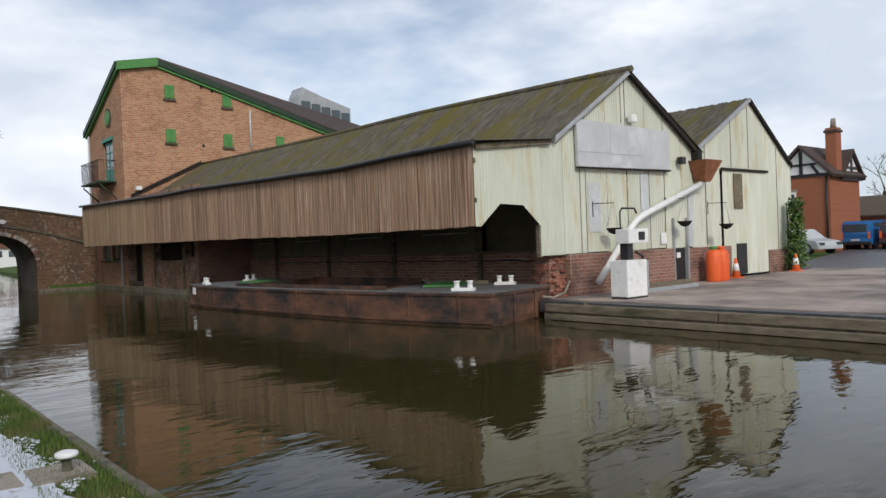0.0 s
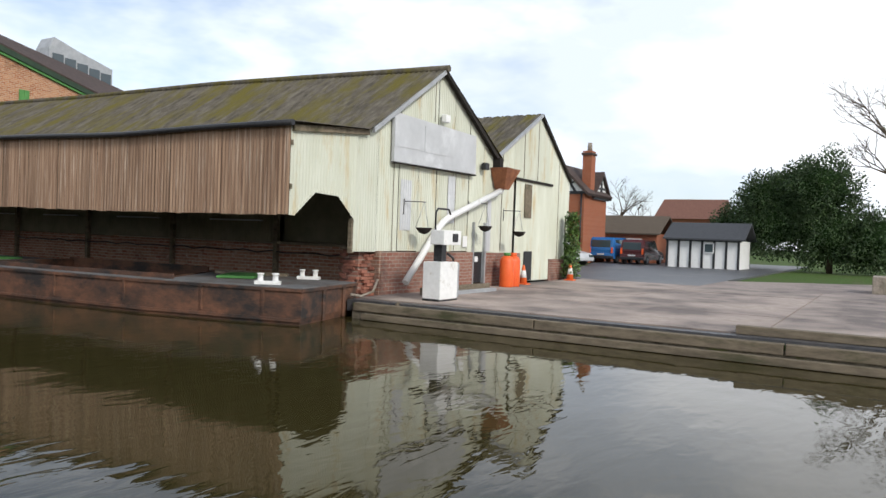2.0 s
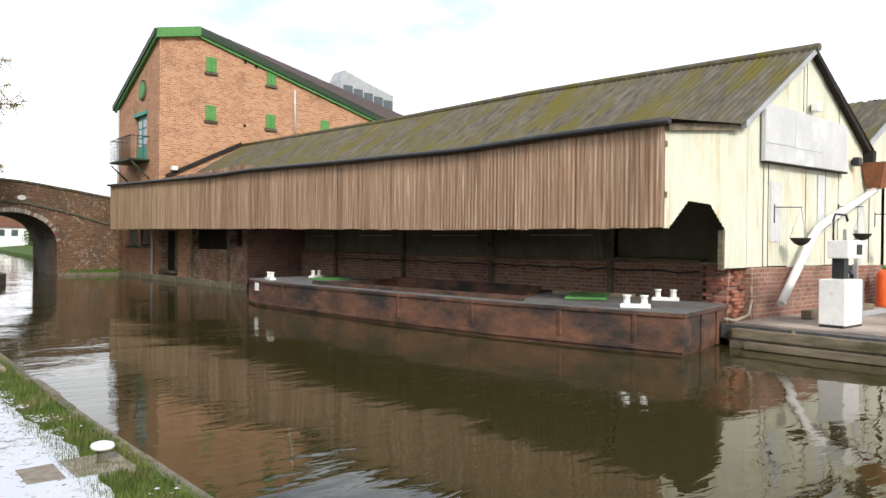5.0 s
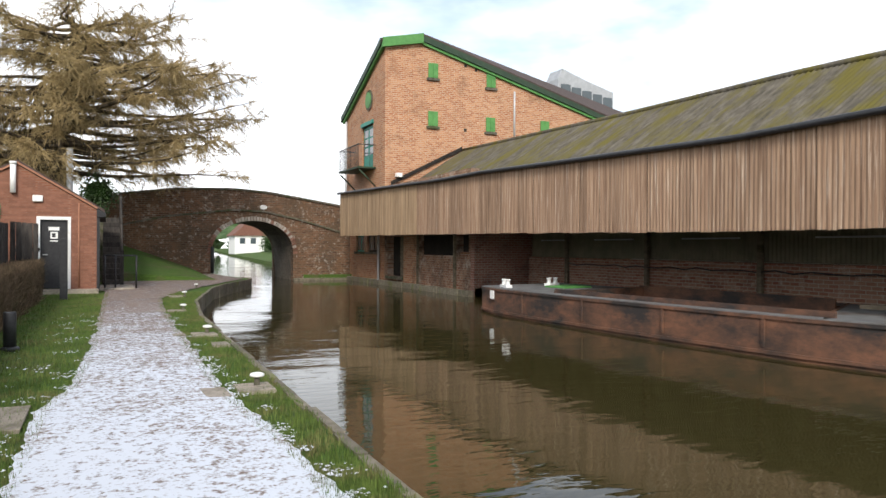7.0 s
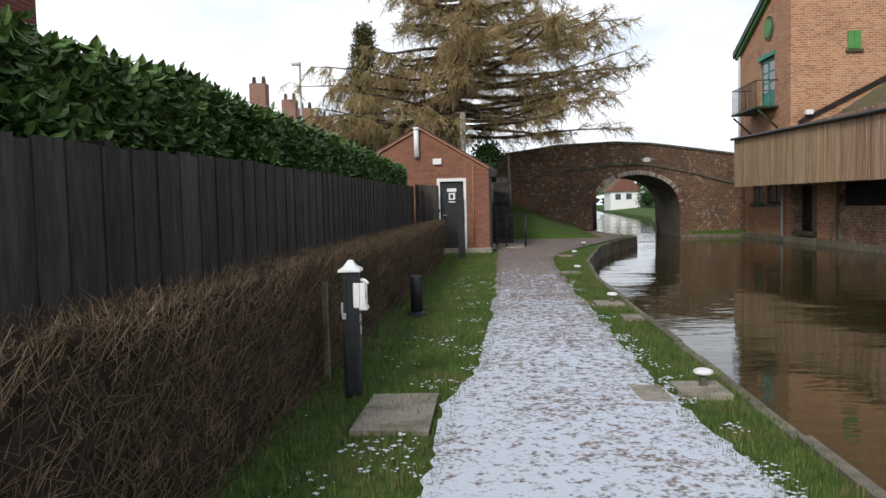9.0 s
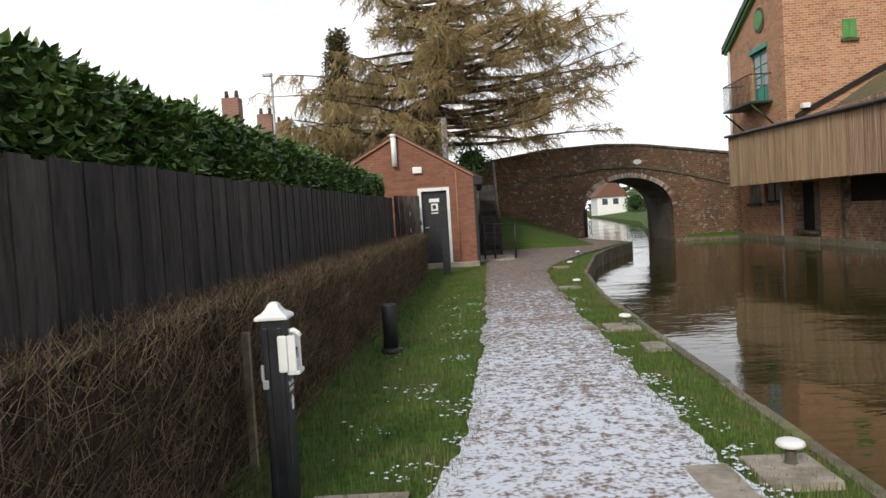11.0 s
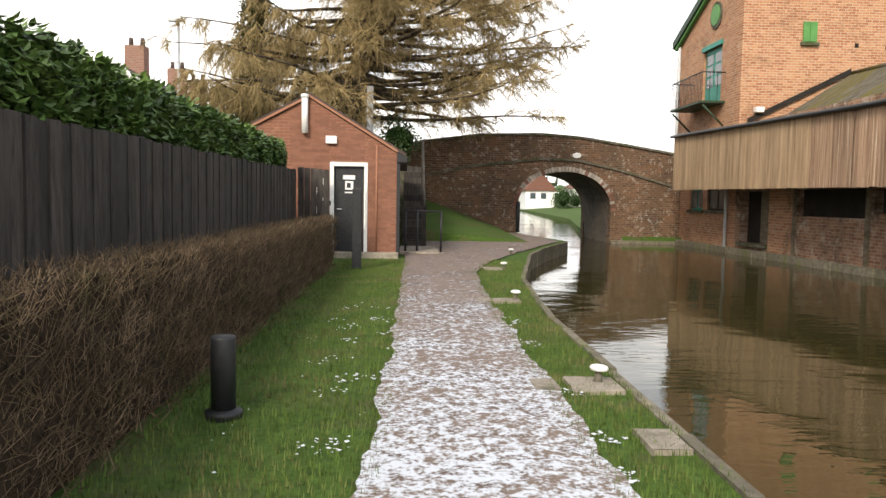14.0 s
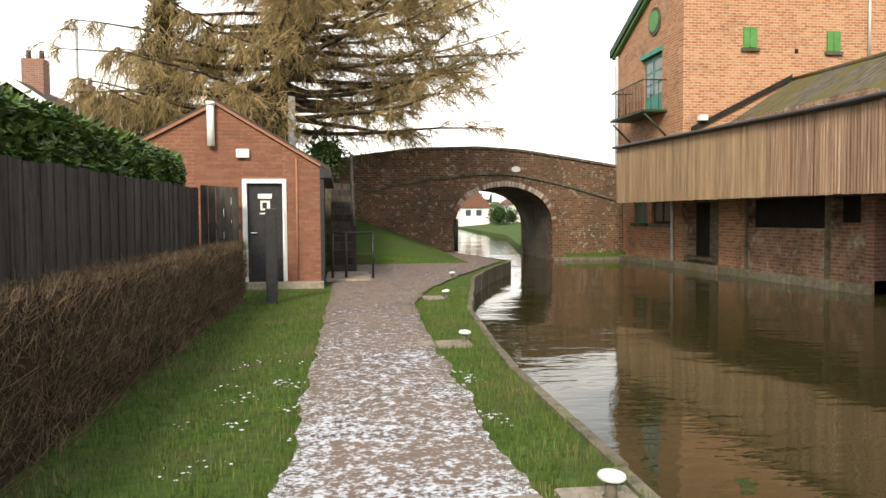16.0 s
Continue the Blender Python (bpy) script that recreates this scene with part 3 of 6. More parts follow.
part("hanging_cable", pipe([(14.88, 14.2 + 0.5 * k, 0.86 - 0.07 * math.sin(k * 1.3) ** 2) for k in range(30)], 0.018, 6), M_black, shed, "black cable slung along the wall")
part("sill_timber", B(13.8, 14.45, 12.95, 13.5, 1.02, 1.07, 0.01), M_wood, shed)
part("brick_end", B(14.35, 14.42, 12.78, 13.0, -0.5, 0.99), B_shed_y, shed)
part("back_wall", B(15.0, 15.3, 14.2, 31.5, -0.8, 1.03), B_shed_y, shed, "stained brick wall behind the barge")
part("back_cladding", corrugated(16.6, 31.4, lambda a: 1.05, lambda a: 3.6, 15.08, 0.12, 0.015, "y"), M_olive, shed, "dull olive corrugated sheeting")
part("inner_wall", B(15.25, 15.35, 13.0, 16.6, 1.0, 3.7), M_olive, shed)
part("inner_sill", B(14.9, 15.25, 14.2, 16.6, 1.03, 1.1, 0.01), M_wood, shed)
part("end_wall", B(12.7, 15.3, 31.5, 31.8, -0.8, 3.7), B_shed, shed)
for y in (16.5, 20.6, 24.7, 28.8):
    part("post", B(14.86, 14.98, y, y + 0.12, -0.5, 3.6, 0.01), M_wood, shed)
for y0, y1 in ((17.2, 19.2), (21.4, 23.4), (25.5, 27.4), (29.0, 30.6)):
    part("glazing_rail", B(14.98, 15.05, y0, y1, 1.62, 1.66), M_sign, shed)
part("purlin", B(13.5, 13.62, 12.9, 41, 3.45, 3.6), M_wood, shed)
# second gable
part("roof_slope", roof_sheet(13.05, 40.5, lambda y: [(20.2, 3.7), (23.8, 5.68)], 0.24), M_roof, shed)
part("roof_slope", roof_sheet(13.05, 40.5, lambda y: [(23.8, 5.68), (26.7, 3.6)], 0.4), M_roof, shed)
part("gable_end", corrugated(20.2, 21.9, lambda a: 0.95, lambda a: lerp(GABLE2, a) - 0.02, 13.1), M_cream, shed)
part("gable_end", corrugated(21.9, 24.7, lambda a: 3.34, lambda a: lerp(GABLE2, a) - 0.02, 13.1), M_cream, shed)
part("gable_end", corrugated(24.7, 26.6, lambda a: 0.7, lambda a: lerp(GABLE2, a) - 0.02, 13.1), M_cream, shed)
for x, za, zb in ((21.05, 1.0, 4.1), (22.6, 3.4, 4.85), (23.7, 3.4, 5.4), (25.6, 0.75, 4.2)):
    part("sheet_lap", B(x - 0.006, x + 0.006, 13.07, 13.085, za, zb), M_wood, shed)
part("brick_base", B(24.72, 26.6, 12.98, 13.25, -0.3, 0.72), B_shed, shed)
for a, b in ((0, 1), (1, 2)):
    (xa, za), (xb, zb) = GABLE2[a], GABLE2[b]
    part("bargeboard", prism([(xa, za - 0.06), (xb, zb - 0.06), (xb, zb + 0.06), (xa, za + 0.06)], "y", 12.98, 13.05), M_grey if a == 0 else M_dark, shed)
sd = part("sliding_door", corrugated(21.92, 24.72, lambda a: 0.02, lambda a: 3.3, 13.02), M_cream, shed, "tall cream corrugated sliding door")
part("door_track", B(21.85, 24.8, 12.96, 13.02, 3.28, 3.36), M_dark, shed)
part("opening", B(22.55, 23.08, 12.98, 13.0, 2.1, 3.2), M_wood, shed, "dark grey window panel")
part("wicket_door", B(22.62, 23.22, 12.97, 12.995, 0.04, 1.0), M_black, shed, "small black hatch")
part("side_wall", B(26.58, 26.7, 13.1, 40, -0.2, 3.6), M_cream, shed)
part("rear_wall", B(15.3, 26.6, 40.4, 40.6, -0.2, 3.7), M_olive, shed)
# door of the first shed
dr = part("door", B(18.8, 19.45, 12.86, 12.92, 0.1, 1.76), M_black, shed, "dark blue door with a white trim")
part("door_frame", B(19.45, 19.53, 12.76, 12.86, 0.05, 1.82), M_grey, shed)
part("door_frame", B(18.78, 18.82, 12.76, 12.86, 0.05, 1.82), M_grey, shed)
part("door_glass", B(18.95, 19.28, 12.84, 12.858, 0.95, 1.6), M_glass, dr)
part("door_notice", B(19.02, 19.2, 12.845, 12.856, 0.7, 0.85), M_whitepaint, dr)
# canopy boards, one by one
clad = thing("canopy_cladding", (11.27, 28, 1.7), "weathered brown corrugated sheets and boards along the canopy", "cladding")
part("batten", B(11.30, 11.36, 12.75, 43.6, 2.2, 2.3), M_wood, clad)
part("batten", prism([(12.75, 3.05), (43.6, 3.6), (43.6, 3.7), (12.75, 3.15)], "x", 11.30, 11.36), M_wood, clad)
def sheet_mesh(width, waves):
    bm = bmesh.new()
    n = waves * 6
    prev = None
    for i in range(n + 1):
        y = width * i / n
        x = 0.0065 * math.sin(2 * math.pi * waves * i / n)
        cur = [bm.verts.new((x, y, 0)), bm.verts.new((x, y, 1))]
        if prev:
            bm.faces.new((prev[0], prev[1], cur[1], cur[0])).smooth = True
        prev = cur
    return mesh_of(bm, "sheet", M_board)


sheets = {w: sheet_mesh(0.1 * w, w) for w in (2, 3, 5)}
boards = {w: mesh_of(B(-0.012, 0.012, 0.003, w - 0.003, 0, 1, 0), "board", M_newboard) for w in (0.13, 0.15, 0.17)}
y = 12.74
while y < 43.55:
    if y < 33.5:
        k = rnd.choice((2, 2, 3, 5))
        w, me, slant = 0.1 * k, sheets[k], 0.012
    else:
        w = rnd.choice((0.13, 0.15, 0.17))
        me, slant = boards[w], 0.03
    lo, hi = lerp(CAN_LOW, y) + rnd.uniform(-0.012, 0.012), lerp(CAN_TOP, y) - 0.01
    ob = new("sheet" if y < 33.5 else "board", me)
    ob.parent, ob.matrix_parent_inverse = clad, clad.matrix_basis.inverted()
    ob.matrix_basis = Matrix.Translation((11.27 + rnd.uniform(-0.006, 0.006), y, lo)) @ Euler((0, 0, rnd.uniform(-slant, slant))).to_matrix().to_4x4() @ Matrix.Diagonal((1, 1, hi - lo, 1))
    y += w

# ---------------------------------------------------------------- brick warehouse
wh = thing("warehouse", (18, 45, 0), "tall orange brick canal warehouse with green trim", "warehouse")
SOUTH = [(12.7, 11.0), (14.6, 11.45), (25.4, 8.45), (30, 7.1)]
part("wall", prism([(12.7, -0.8), (30, -0.8), (30, 7.1), (25.4, 8.45), (14.6, 11.45), (12.7, 11.0)], "y", 41.0, 41.35), B_wh_s, wh, "weathered orange brick wall")
# canal front with real openings
def wall_x(name, x0, x1, y0, y1, top, holes, z0, material, parent):
    """A wall along y with rectangular holes (ya, yb, za, zb)."""
    bm = bmesh.new()
    ys = sorted({y0, y1, *[h[0] for h in holes], *[h[1] for h in holes]})
    for a, b in zip(ys, ys[1:]):
        cuts = sorted((h[2], h[3]) for h in holes if h[0] <= a and h[1] >= b)
        z = z0
        for c, d in cuts:
            bx(bm, x0, x1, a, b, z, c)
            z = d
        prism([(a, z), (b, z), (b, top(b)), (a, top(a))], "x", x0, x1, bm)
    bmesh.ops.remove_doubles(bm, verts=bm.verts[:], dist=0.001)
    return part(name, bm, material, parent)


WEST_TOP = [(41.3, 11.05), (47.2, 8.5)]
wall_x("wall", 12.7, 13.05, 41.35, 47.2, lambda y: lerp(WEST_TOP, y), [(42.72, 44.5, 5.35, 7.6), (44.05, 45.4, 1.13, 1.98), (41.78, 43.6, 1.13, 1.98)], -0.8, B_wh_w, wh)
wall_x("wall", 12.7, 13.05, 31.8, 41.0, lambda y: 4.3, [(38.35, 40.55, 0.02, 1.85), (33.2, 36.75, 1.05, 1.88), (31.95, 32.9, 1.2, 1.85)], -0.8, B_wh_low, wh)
part("wall", B(12.7, 30, 47.2, 47.5, -0.5, 8), B_wh_s, wh)
y = 31.5
while y < 46.3:
    y1 = min(46.4, y + rnd.uniform(0.7, 1.3))
    part("plinth_stone", B(12.44 + rnd.uniform(-0.02, 0.02), 12.7, y + 0.008, y1 - 0.008, -0.8, -0.21 + rnd.uniform(-0.02, 0.015), 0.025), M_ledge, wh, "mossy stone ledge at the water")
    y = y1
roof = bmesh.new()
rv = [roof.verts.new(p) for p in ((12.45, 40.85, 11.35), (14.6, 40.85, 11.85), (30.2, 40.85, 7.45), (32, 47, 10.3), (28, 50, 8.0), (12.45, 47.5, 8.65), (13.5, 41.4, 11.6))]
for f in ((1, 2, 3), (1, 3, 4, 5), (0, 1, 5)):
    roof.faces.new([rv[k] for k in f])
bmesh.ops.recalc_face_normals(roof, faces=roof.faces)
bmesh.ops.solidify(roof, geom=roof.faces[:], thickness=0.1)
part("roof", roof, M_slate, wh, "dark tiled roof")
part("bargeboard", prism([(14.6, 11.45), (30.2, 7.05), (30.2, 7.3), (14.6, 11.75)], "y", 40.78, 40.92), M_greenboard, wh, "dark green bargeboard")
part("bargeboard_face", prism([(14.6, 11.32), (30.2, 6.92), (30.2, 7.05), (14.6, 11.45)], "y", 40.86, 40.96), M_green, wh)
part("gable_cap", prism([(12.5, 10.95), (14.6, 11.38), (14.6, 11.85), (12.5, 11.4)], "y", 40.76, 40.97), M_green, wh, "bright green boarded gable top")
part("bargeboard", prism([(41.0, 11.12), (47.5, 8.33), (47.5, 8.63), (41.0, 11.42)], "x", 12.44, 12.56), M_greenboard, wh)
part("bargeboard_face", prism([(41.0, 11.0), (47.4, 8.24), (47.4, 8.37), (41.0, 11.12)], "x", 12.52, 12.66), M_green, wh)
for x, z in ((15.2, 10.12), (15.2, 7.74), (18.45, 9.95), (18.43, 7.68), (21.7, 7.75)):
    sh = part("shutter", B(x - 0.26, x + 0.26, 40.93, 40.985, z - 0.36, z + 0.36, 0.01), M_green, wh, "small green wooden shutter")
    part("shutter_bar", B(x - 0.02, x + 0.02, 40.90, 40.93, z - 0.34, z + 0.34), M_green, sh)
    part("window_sill", B(x - 0.34, x + 0.34, 40.88, 41.0, z - 0.5, z - 0.38, 0.01), M_stone, wh)
part("drainpipe", T((19.82, 40.93, 7.2), (19.82, 40.93, 9.5), 0.05), M_sign, wh)
# Small dark blocks on the brick face paint the shade of holes.
for x, z in ((17.0, 10.55), (17.6, 10.4), (17.0, 7.3)):
    part("putlog_hole", B(x - 0.07, x + 0.07, 40.985, 40.998, z - 0.08, z + 0.08), M_dark, wh)
# round window and balcony door on the canal front
rw = part("round_window", T((12.72, 43.33, 8.85), (12.64, 43.33, 8.85), 0.52, 0.52, 28), M_stone, wh, "round green window in a brick ring")
part("round_window_pane", T((12.66, 43.33, 8.85), (12.60, 43.33, 8.85), 0.40, 0.40, 28), M_green, rw)
bd = part("balcony_door", B(12.80, 12.86, 42.74, 44.48, 5.37, 7.58), M_teal, wh, "teal double door with small panes")
for k in range(2):
    for j in range(3):
        part("pane", B(12.785, 12.80, 42.86 + 0.85 * k, 43.5 + 0.85 * k, 6.1 + 0.46 * j, 6.48 + 0.46 * j), M_glass, bd)
part("door_lintel", B(12.62, 12.75, 42.66, 44.56, 7.6, 7.78), M_teal, wh)
bal = part("balcony", B(11.75, 12.7, 42.3, 45.6, 5.27, 5.36, 0.01), M_greenboard, wh, "cantilevered dark green balcony with thin rails")
for y in np.linspace(42.35, 45.55, 23):
    part("baluster", T((11.8, y, 5.36), (11.8, y, 6.45), 0.012, seg=5), M_black, bal)
part("rail", T((11.8, 42.3, 6.45), (11.8, 45.6, 6.45), 0.025, seg=6), M_black, bal)
for y in (42.35, 45.55):
    part("rail", T((11.8, y, 6.45), (12.7, y, 6.45), 0.025, seg=6), M_black, bal)
    for x in (12.1, 12.4):
        part("baluster", T((x, y, 5.36), (x, y, 6.45), 0.012, seg=5), M_black, bal)
    part("strut", T((11.85, y, 5.2), (12.68, y, 4.4), 0.04, seg=6), M_greenboard, bal)
part("downpipe", T((12.62, 47.05, 0), (12.62, 47.05, 8.3), 0.06), M_sign, wh)
part("downpipe", T((12.6, 41.6, -0.4), (12.6, 41.6, 2.2), 0.06), M_sign, wh, "pale grey drainpipe at the water")
for ya, yb, za, zb, m in ((44.05, 45.4, 1.13, 1.98, M_teal), (41.78, 43.6, 1.13, 1.98, M_dark)):
    wn = part("window_frame", B(12.80, 12.86, ya, yb, za, zb), m, wh, "low window under the canopy")
    for k in range(2):
        part("pane", B(12.785, 12.80, ya + 0.1 + k * (yb - ya) / 2, ya + (k + 1) * (yb - ya) / 2 - 0.06, za + 0.08, zb - 0.06), M_glass, wn)
    part("window_sill", B(12.6, 12.75, ya - 0.1, yb + 0.1, za - 0.12, za), M_stone, wh)
# Dark panel behind the doorway paints the unlit room beyond.
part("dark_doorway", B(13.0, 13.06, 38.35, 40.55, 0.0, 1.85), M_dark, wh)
part("door_leaf", B(12.9, 12.95, 38.4, 39.4, 0.02, 1.85), M_wood, wh, "dark weathered plank door")
part("door_sill", B(12.58, 12.75, 38.3, 40.6, -0.1, 0.02, 0.01), M_stone, wh)
# Dark sheets close these openings in place of the shade behind.
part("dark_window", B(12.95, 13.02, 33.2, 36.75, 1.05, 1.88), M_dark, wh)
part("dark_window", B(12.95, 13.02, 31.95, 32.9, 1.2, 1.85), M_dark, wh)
part("pier", B(12.62, 12.7, 36.8, 38.3, -0.2, 1.9), B_wh_w, wh, "paler brick pier")
part("post", B(12.6, 12.7, 33.0, 33.1, -0.2, 2.0), M_wood, wh)
part("post", B(12.62, 12.7, 36.72, 36.8, -0.2, 2.0), M_wood, wh)
part("flashing", prism([(13.0, 4.35), (16.8, 6.25), (16.8, 6.45), (13.0, 4.55)], "y", 40.9, 40.99), M_dark, wh)
part("lamp", B(13.2, 13.5, 40.7, 40.98, 4.75, 4.95, 0.03), M_whitepaint, wh, "white floodlight on the wall")
sk = part("roof_lantern", prism([(26.0, 9.4), (26.0, 11.9), (26.3, 12.55), (28.0, 12.0), (30.2, 11.4), (30.2, 9.4)], "y", 46.2, 47.6), M_grey, wh, "glazed grey roof lantern")
for k in range(5):
    part("pane", B(26.2 + 0.8 * k, 26.9 + 0.8 * k, 46.17, 46.2, 10.2, 11.6 - 0.14 * k), M_glass, sk)

# ---------------------------------------------------------------- bridge
TOPB = [(-3, 3.0), (1.1, 3.85), (3.7, 4.19), (6.4, 4.27), (8.2, 4.15), (9.9, 3.90), (12.6, 3.48)]
br = thing("canal_bridge", (7.6, 47, 0), "humpbacked dark brick canal bridge with one arch", "bridge")
ARCH = []
for i in range(17):
    a = math.pi * i / 16
    ARCH.append((7.47 + 2.09 * math.cos(a), 0.95 + 1.76 * math.sin(a) ** 0.85))
ARCH = [(9.68, -1.0), (9.6, 0.2)] + ARCH + [(5.38, 0.2), (5.34, -1.0)]


def bridge_face(y0, y1):
    bm = bmesh.new()
    xs = sorted({x for x, z in ARCH} | {x for x, z in TOPB if x < 12.6} | {12.69, -3.0})
    low = sorted(ARCH)
    for a, b in zip(xs, xs[1:]):
        if b - a < 1e-4:
            continue
        la = -1.0 if a < 5.35 or a >= 9.67 else lerp(low, a)
        lb = -1.0 if b <= 5.39 or b > 9.67 else lerp(low, b)
        if a < 5.375:
            la = lb = -1.0
        if b > 9.57:
            la = lb = -1.0
        prism([(a, la), (b, lb), (b, lerp(TOPB, b)), (a, lerp(TOPB, a))], "y", y0, y1, bm)
    bmesh.ops.remove_doubles(bm, verts=bm.verts[:], dist=0.001)
    return bm


part("parapet_wall", bridge_face(46.5, 47.0), B_bridge, br, "sooty red brick with pale salts")
part("parapet_wall", bridge_face(51.5, 52.0), B_bridge, br)
bm = bmesh.new()
pts = [p for p in ARCH]
for (xa, za), (xb, zb) in zip(pts, pts[1:]):
    q = [bm.verts.new(c) for c in ((xa, 46.98, za), (xb, 46.98, zb), (xb, 51.52, zb), (xa, 51.52, za))]
    bm.faces.new(q).smooth = True
part("barrel", bm, B_bridge_in, br, "grey arch lining")
part("deck", prism([(-3, 2.2), (6, 3.1), (12.6, 2.6), (12.6, 2.75), (6, 3.25), (-3, 2.35)], "y", 47, 51.5), M_asphalt, br)
for x0, x1, n in ((-2.5, 12.5, 34),):
    for i in range(n):
        a, b = x0 + (x1 - x0) * i / n, x0 + (x1 - x0) * (i + 1) / n - 0.02
        part("coping_stone", prism([(a, lerp(TOPB, a)), (b, lerp(TOPB, b)), (b, lerp(TOPB, b) + 0.1), (a, lerp(TOPB, a) + 0.1)], "y", 46.42, 47.06), M_stone, br)
STR = [(1.0, 2.35), (3.2, 2.85), (6.4, 3.24), (8, 3.2), (9.84, 2.82), (12.6, 2.05)]
for i in range(30):
    a, b = 1.0 + 11.6 * i / 30, 1.0 + 11.6 * (i + 1) / 30 - 0.015
    part("string_stone", prism([(a, lerp(STR, a) - 0.05), (b, lerp(STR, b) - 0.05), (b, lerp(STR, b) + 0.05), (a, lerp(STR, a) + 0.05)], "y", 46.42, 46.5), M_stone, br)
M_vous = mat("arch_ring_brick", (0.30, 0.26, 0.22), (0.46, 0.42, 0.37), 5, 0.9, 0.4, (0.16, 0.08, 0.055), 2.5, 0.3, vary=0.25, space="World")
M_redvous = mat("red_arch_brick", (0.13, 0.055, 0.04), (0.22, 0.11, 0.075), 5, 0.9, 0.4, (0.36, 0.32, 0.28), 3.0, 0.22, vary=0.3, space="World")
for i in range(44):
    a = math.pi * (i + 0.5) / 44
    p = Vector((7.47 + 2.09 * math.cos(a), 0, 0.95 + 1.76 * math.sin(a) ** 0.85))
    nrm = Vector((math.cos(a) * 1.76, 0, math.sin(a) * 2.09)).normalized()
    tan = Vector((-nrm.z, 0, nrm.x))
    thick = 0.2 + rnd.uniform(-0.015, 0.02)
    c = [p + tan * q * 0.056 + nrm * h for q, h in ((-1, -0.01), (1, -0.01), (1.12, thick), (-1.12, thick))]
    red = (i < 10 or i > 36) and rnd.random() < 0.75 or rnd.random() < 0.12
    part("arch_brick", prism([(q.x, q.z) for q in c], "y", 46.455 + rnd.uniform(-0.01, 0.01), 46.5), M_redvous if red else M_vous, br)
pl = part("plaque", prism([(7.98 + 0.19 * math.cos(k * math.pi / 10), 3.42 + 0.12 * math.sin(k * math.pi / 10)) for k in range(20)], "y", 46.45, 46.5), M_whitepaint, br, "oval white number plate")
part("iron_guard", T((5.42, 46.45, 0), (5.42, 46.45, 1.35), 0.09), M_black, br, "black iron rope guard")
part("abutment_base", B(9.55, 12.7, 46.2, 46.5, -0.9, -0.3, 0.03), M_ledge, br)
# sloping grass bank beside the bridge
bm = prism([(0.95, -0.1), (4.9, -0.1), (4.4, 0.25), (2.4, 1.0), (0.95, 1.5)], "y", 40.5, 46.49)
for v in bm.verts:
    if v.co.y < 41:
        v.co.z = min(v.co.z, 0.02 + 0.2 * max(0, v.co.z))
        v.co.y = 38.5
bmesh.ops.subdivide_edges(bm, edges=bm.edges[:], cuts=5, use_grid_fill=True)
setting("ground_bank", bm, M_grass, "steep grass bank below the bridge", "ground")

# ---------------------------------------------------------------- brick hut
hut = thing("brick_hut", (-1, 33, 0), "small red brick hut with a gable front", "hut")
HT = [(-4.2, 2.35), (-1.76, 3.66), (0.30, 2.42)]
def front(bm, y0, y1):
    for a, b, c in ((-4.2, -1.27, 0), (-1.27, -0.42, 2.17), (-0.42, 0.28, 0)):
        cuts = [a] + ([-1.76] if a < -1.76 < b else []) + [b]
        for p, q in zip(cuts, cuts[1:]):
            prism([(p, c), (q, c), (q, lerp(HT, q)), (p, lerp(HT, p))], "y", y0, y1, bm)
    bmesh.ops.remove_doubles(bm, verts=bm.verts[:], dist=0.001)
    return bm


part("front_wall", front(bmesh.new(), 31.7, 31.95), B_hut, hut, "plain red brick gable")
part("side_wall", B(0.05, 0.28, 31.95, 36.4, 0, 2.4), B_hut, hut)
part("side_wall", B(-4.2, -3.95, 31.95, 36.4, 0, 2.35), B_hut, hut)
part("back_wall", B(-3.95, 0.05, 36.2, 36.4, 0, 2.4), B_hut, hut)
part("roof", prism([(-4.5, 2.25), (-1.76, 3.72), (-1.76, 3.80), (-4.5, 2.33)], "y", 31.66, 36.5), M_slate, hut)
part("roof", prism([(-1.76, 3.72), (0.50, 2.35), (0.50, 2.43), (-1.76, 3.80)], "y", 31.66, 36.5), M_slate, hut)
M_verge = mat("orange_verge_tile", (0.30, 0.135, 0.08), (0.37, 0.18, 0.11), 6, 0.85, 0.3)
for (xa, za), (xb, zb) in zip(HT, HT[1:]):
    part("verge", prism([(xa, za + 0.02), (xb, zb + 0.02), (xb, zb + 0.08), (xa, za + 0.08)], "y", 31.63, 31.69), M_verge, hut)
part("fascia", B(0.30, 0.52, 31.7, 36.5, 2.2, 2.34, 0.01), M_black, hut)
part("soffit_end", prism([(0.28, 2.22), (0.52, 2.22), (0.52, 2.34), (0.28, 2.46)], "y", 31.63, 31.7), M_black, hut)
part("corner_post", B(0.28, 0.36, 31.69, 31.77, 0, 2.2), M_black, hut)
part("side_grille", B(0.28, 0.30, 32.2, 32.9, 1.5, 1.95), M_whitepaint, hut, "white ventilation grille")
part("side_panel", B(0.281, 0.32, 33.6, 34.5, 0.1, 1.9), M_dark, hut)
part("step", B(-1.7, 0.34, 31.35, 31.72, -0.05, 0.1, 0.015), M_slab, hut)
hd = part("door", B(-1.20, -0.47, 31.76, 31.81, 0.12, 2.10), M_black, hut, "black steel door with white notices")
for x0, x1 in ((-1.28, -1.19), (-0.48, -0.40)):
    part("door_frame", B(x0, x1, 31.66, 31.82, 0.1, 2.2), M_whitepaint, hut, "white door frame")
part("door_frame", B(-1.19, -0.48, 31.66, 31.82, 2.11, 2.2), M_whitepaint, hut)
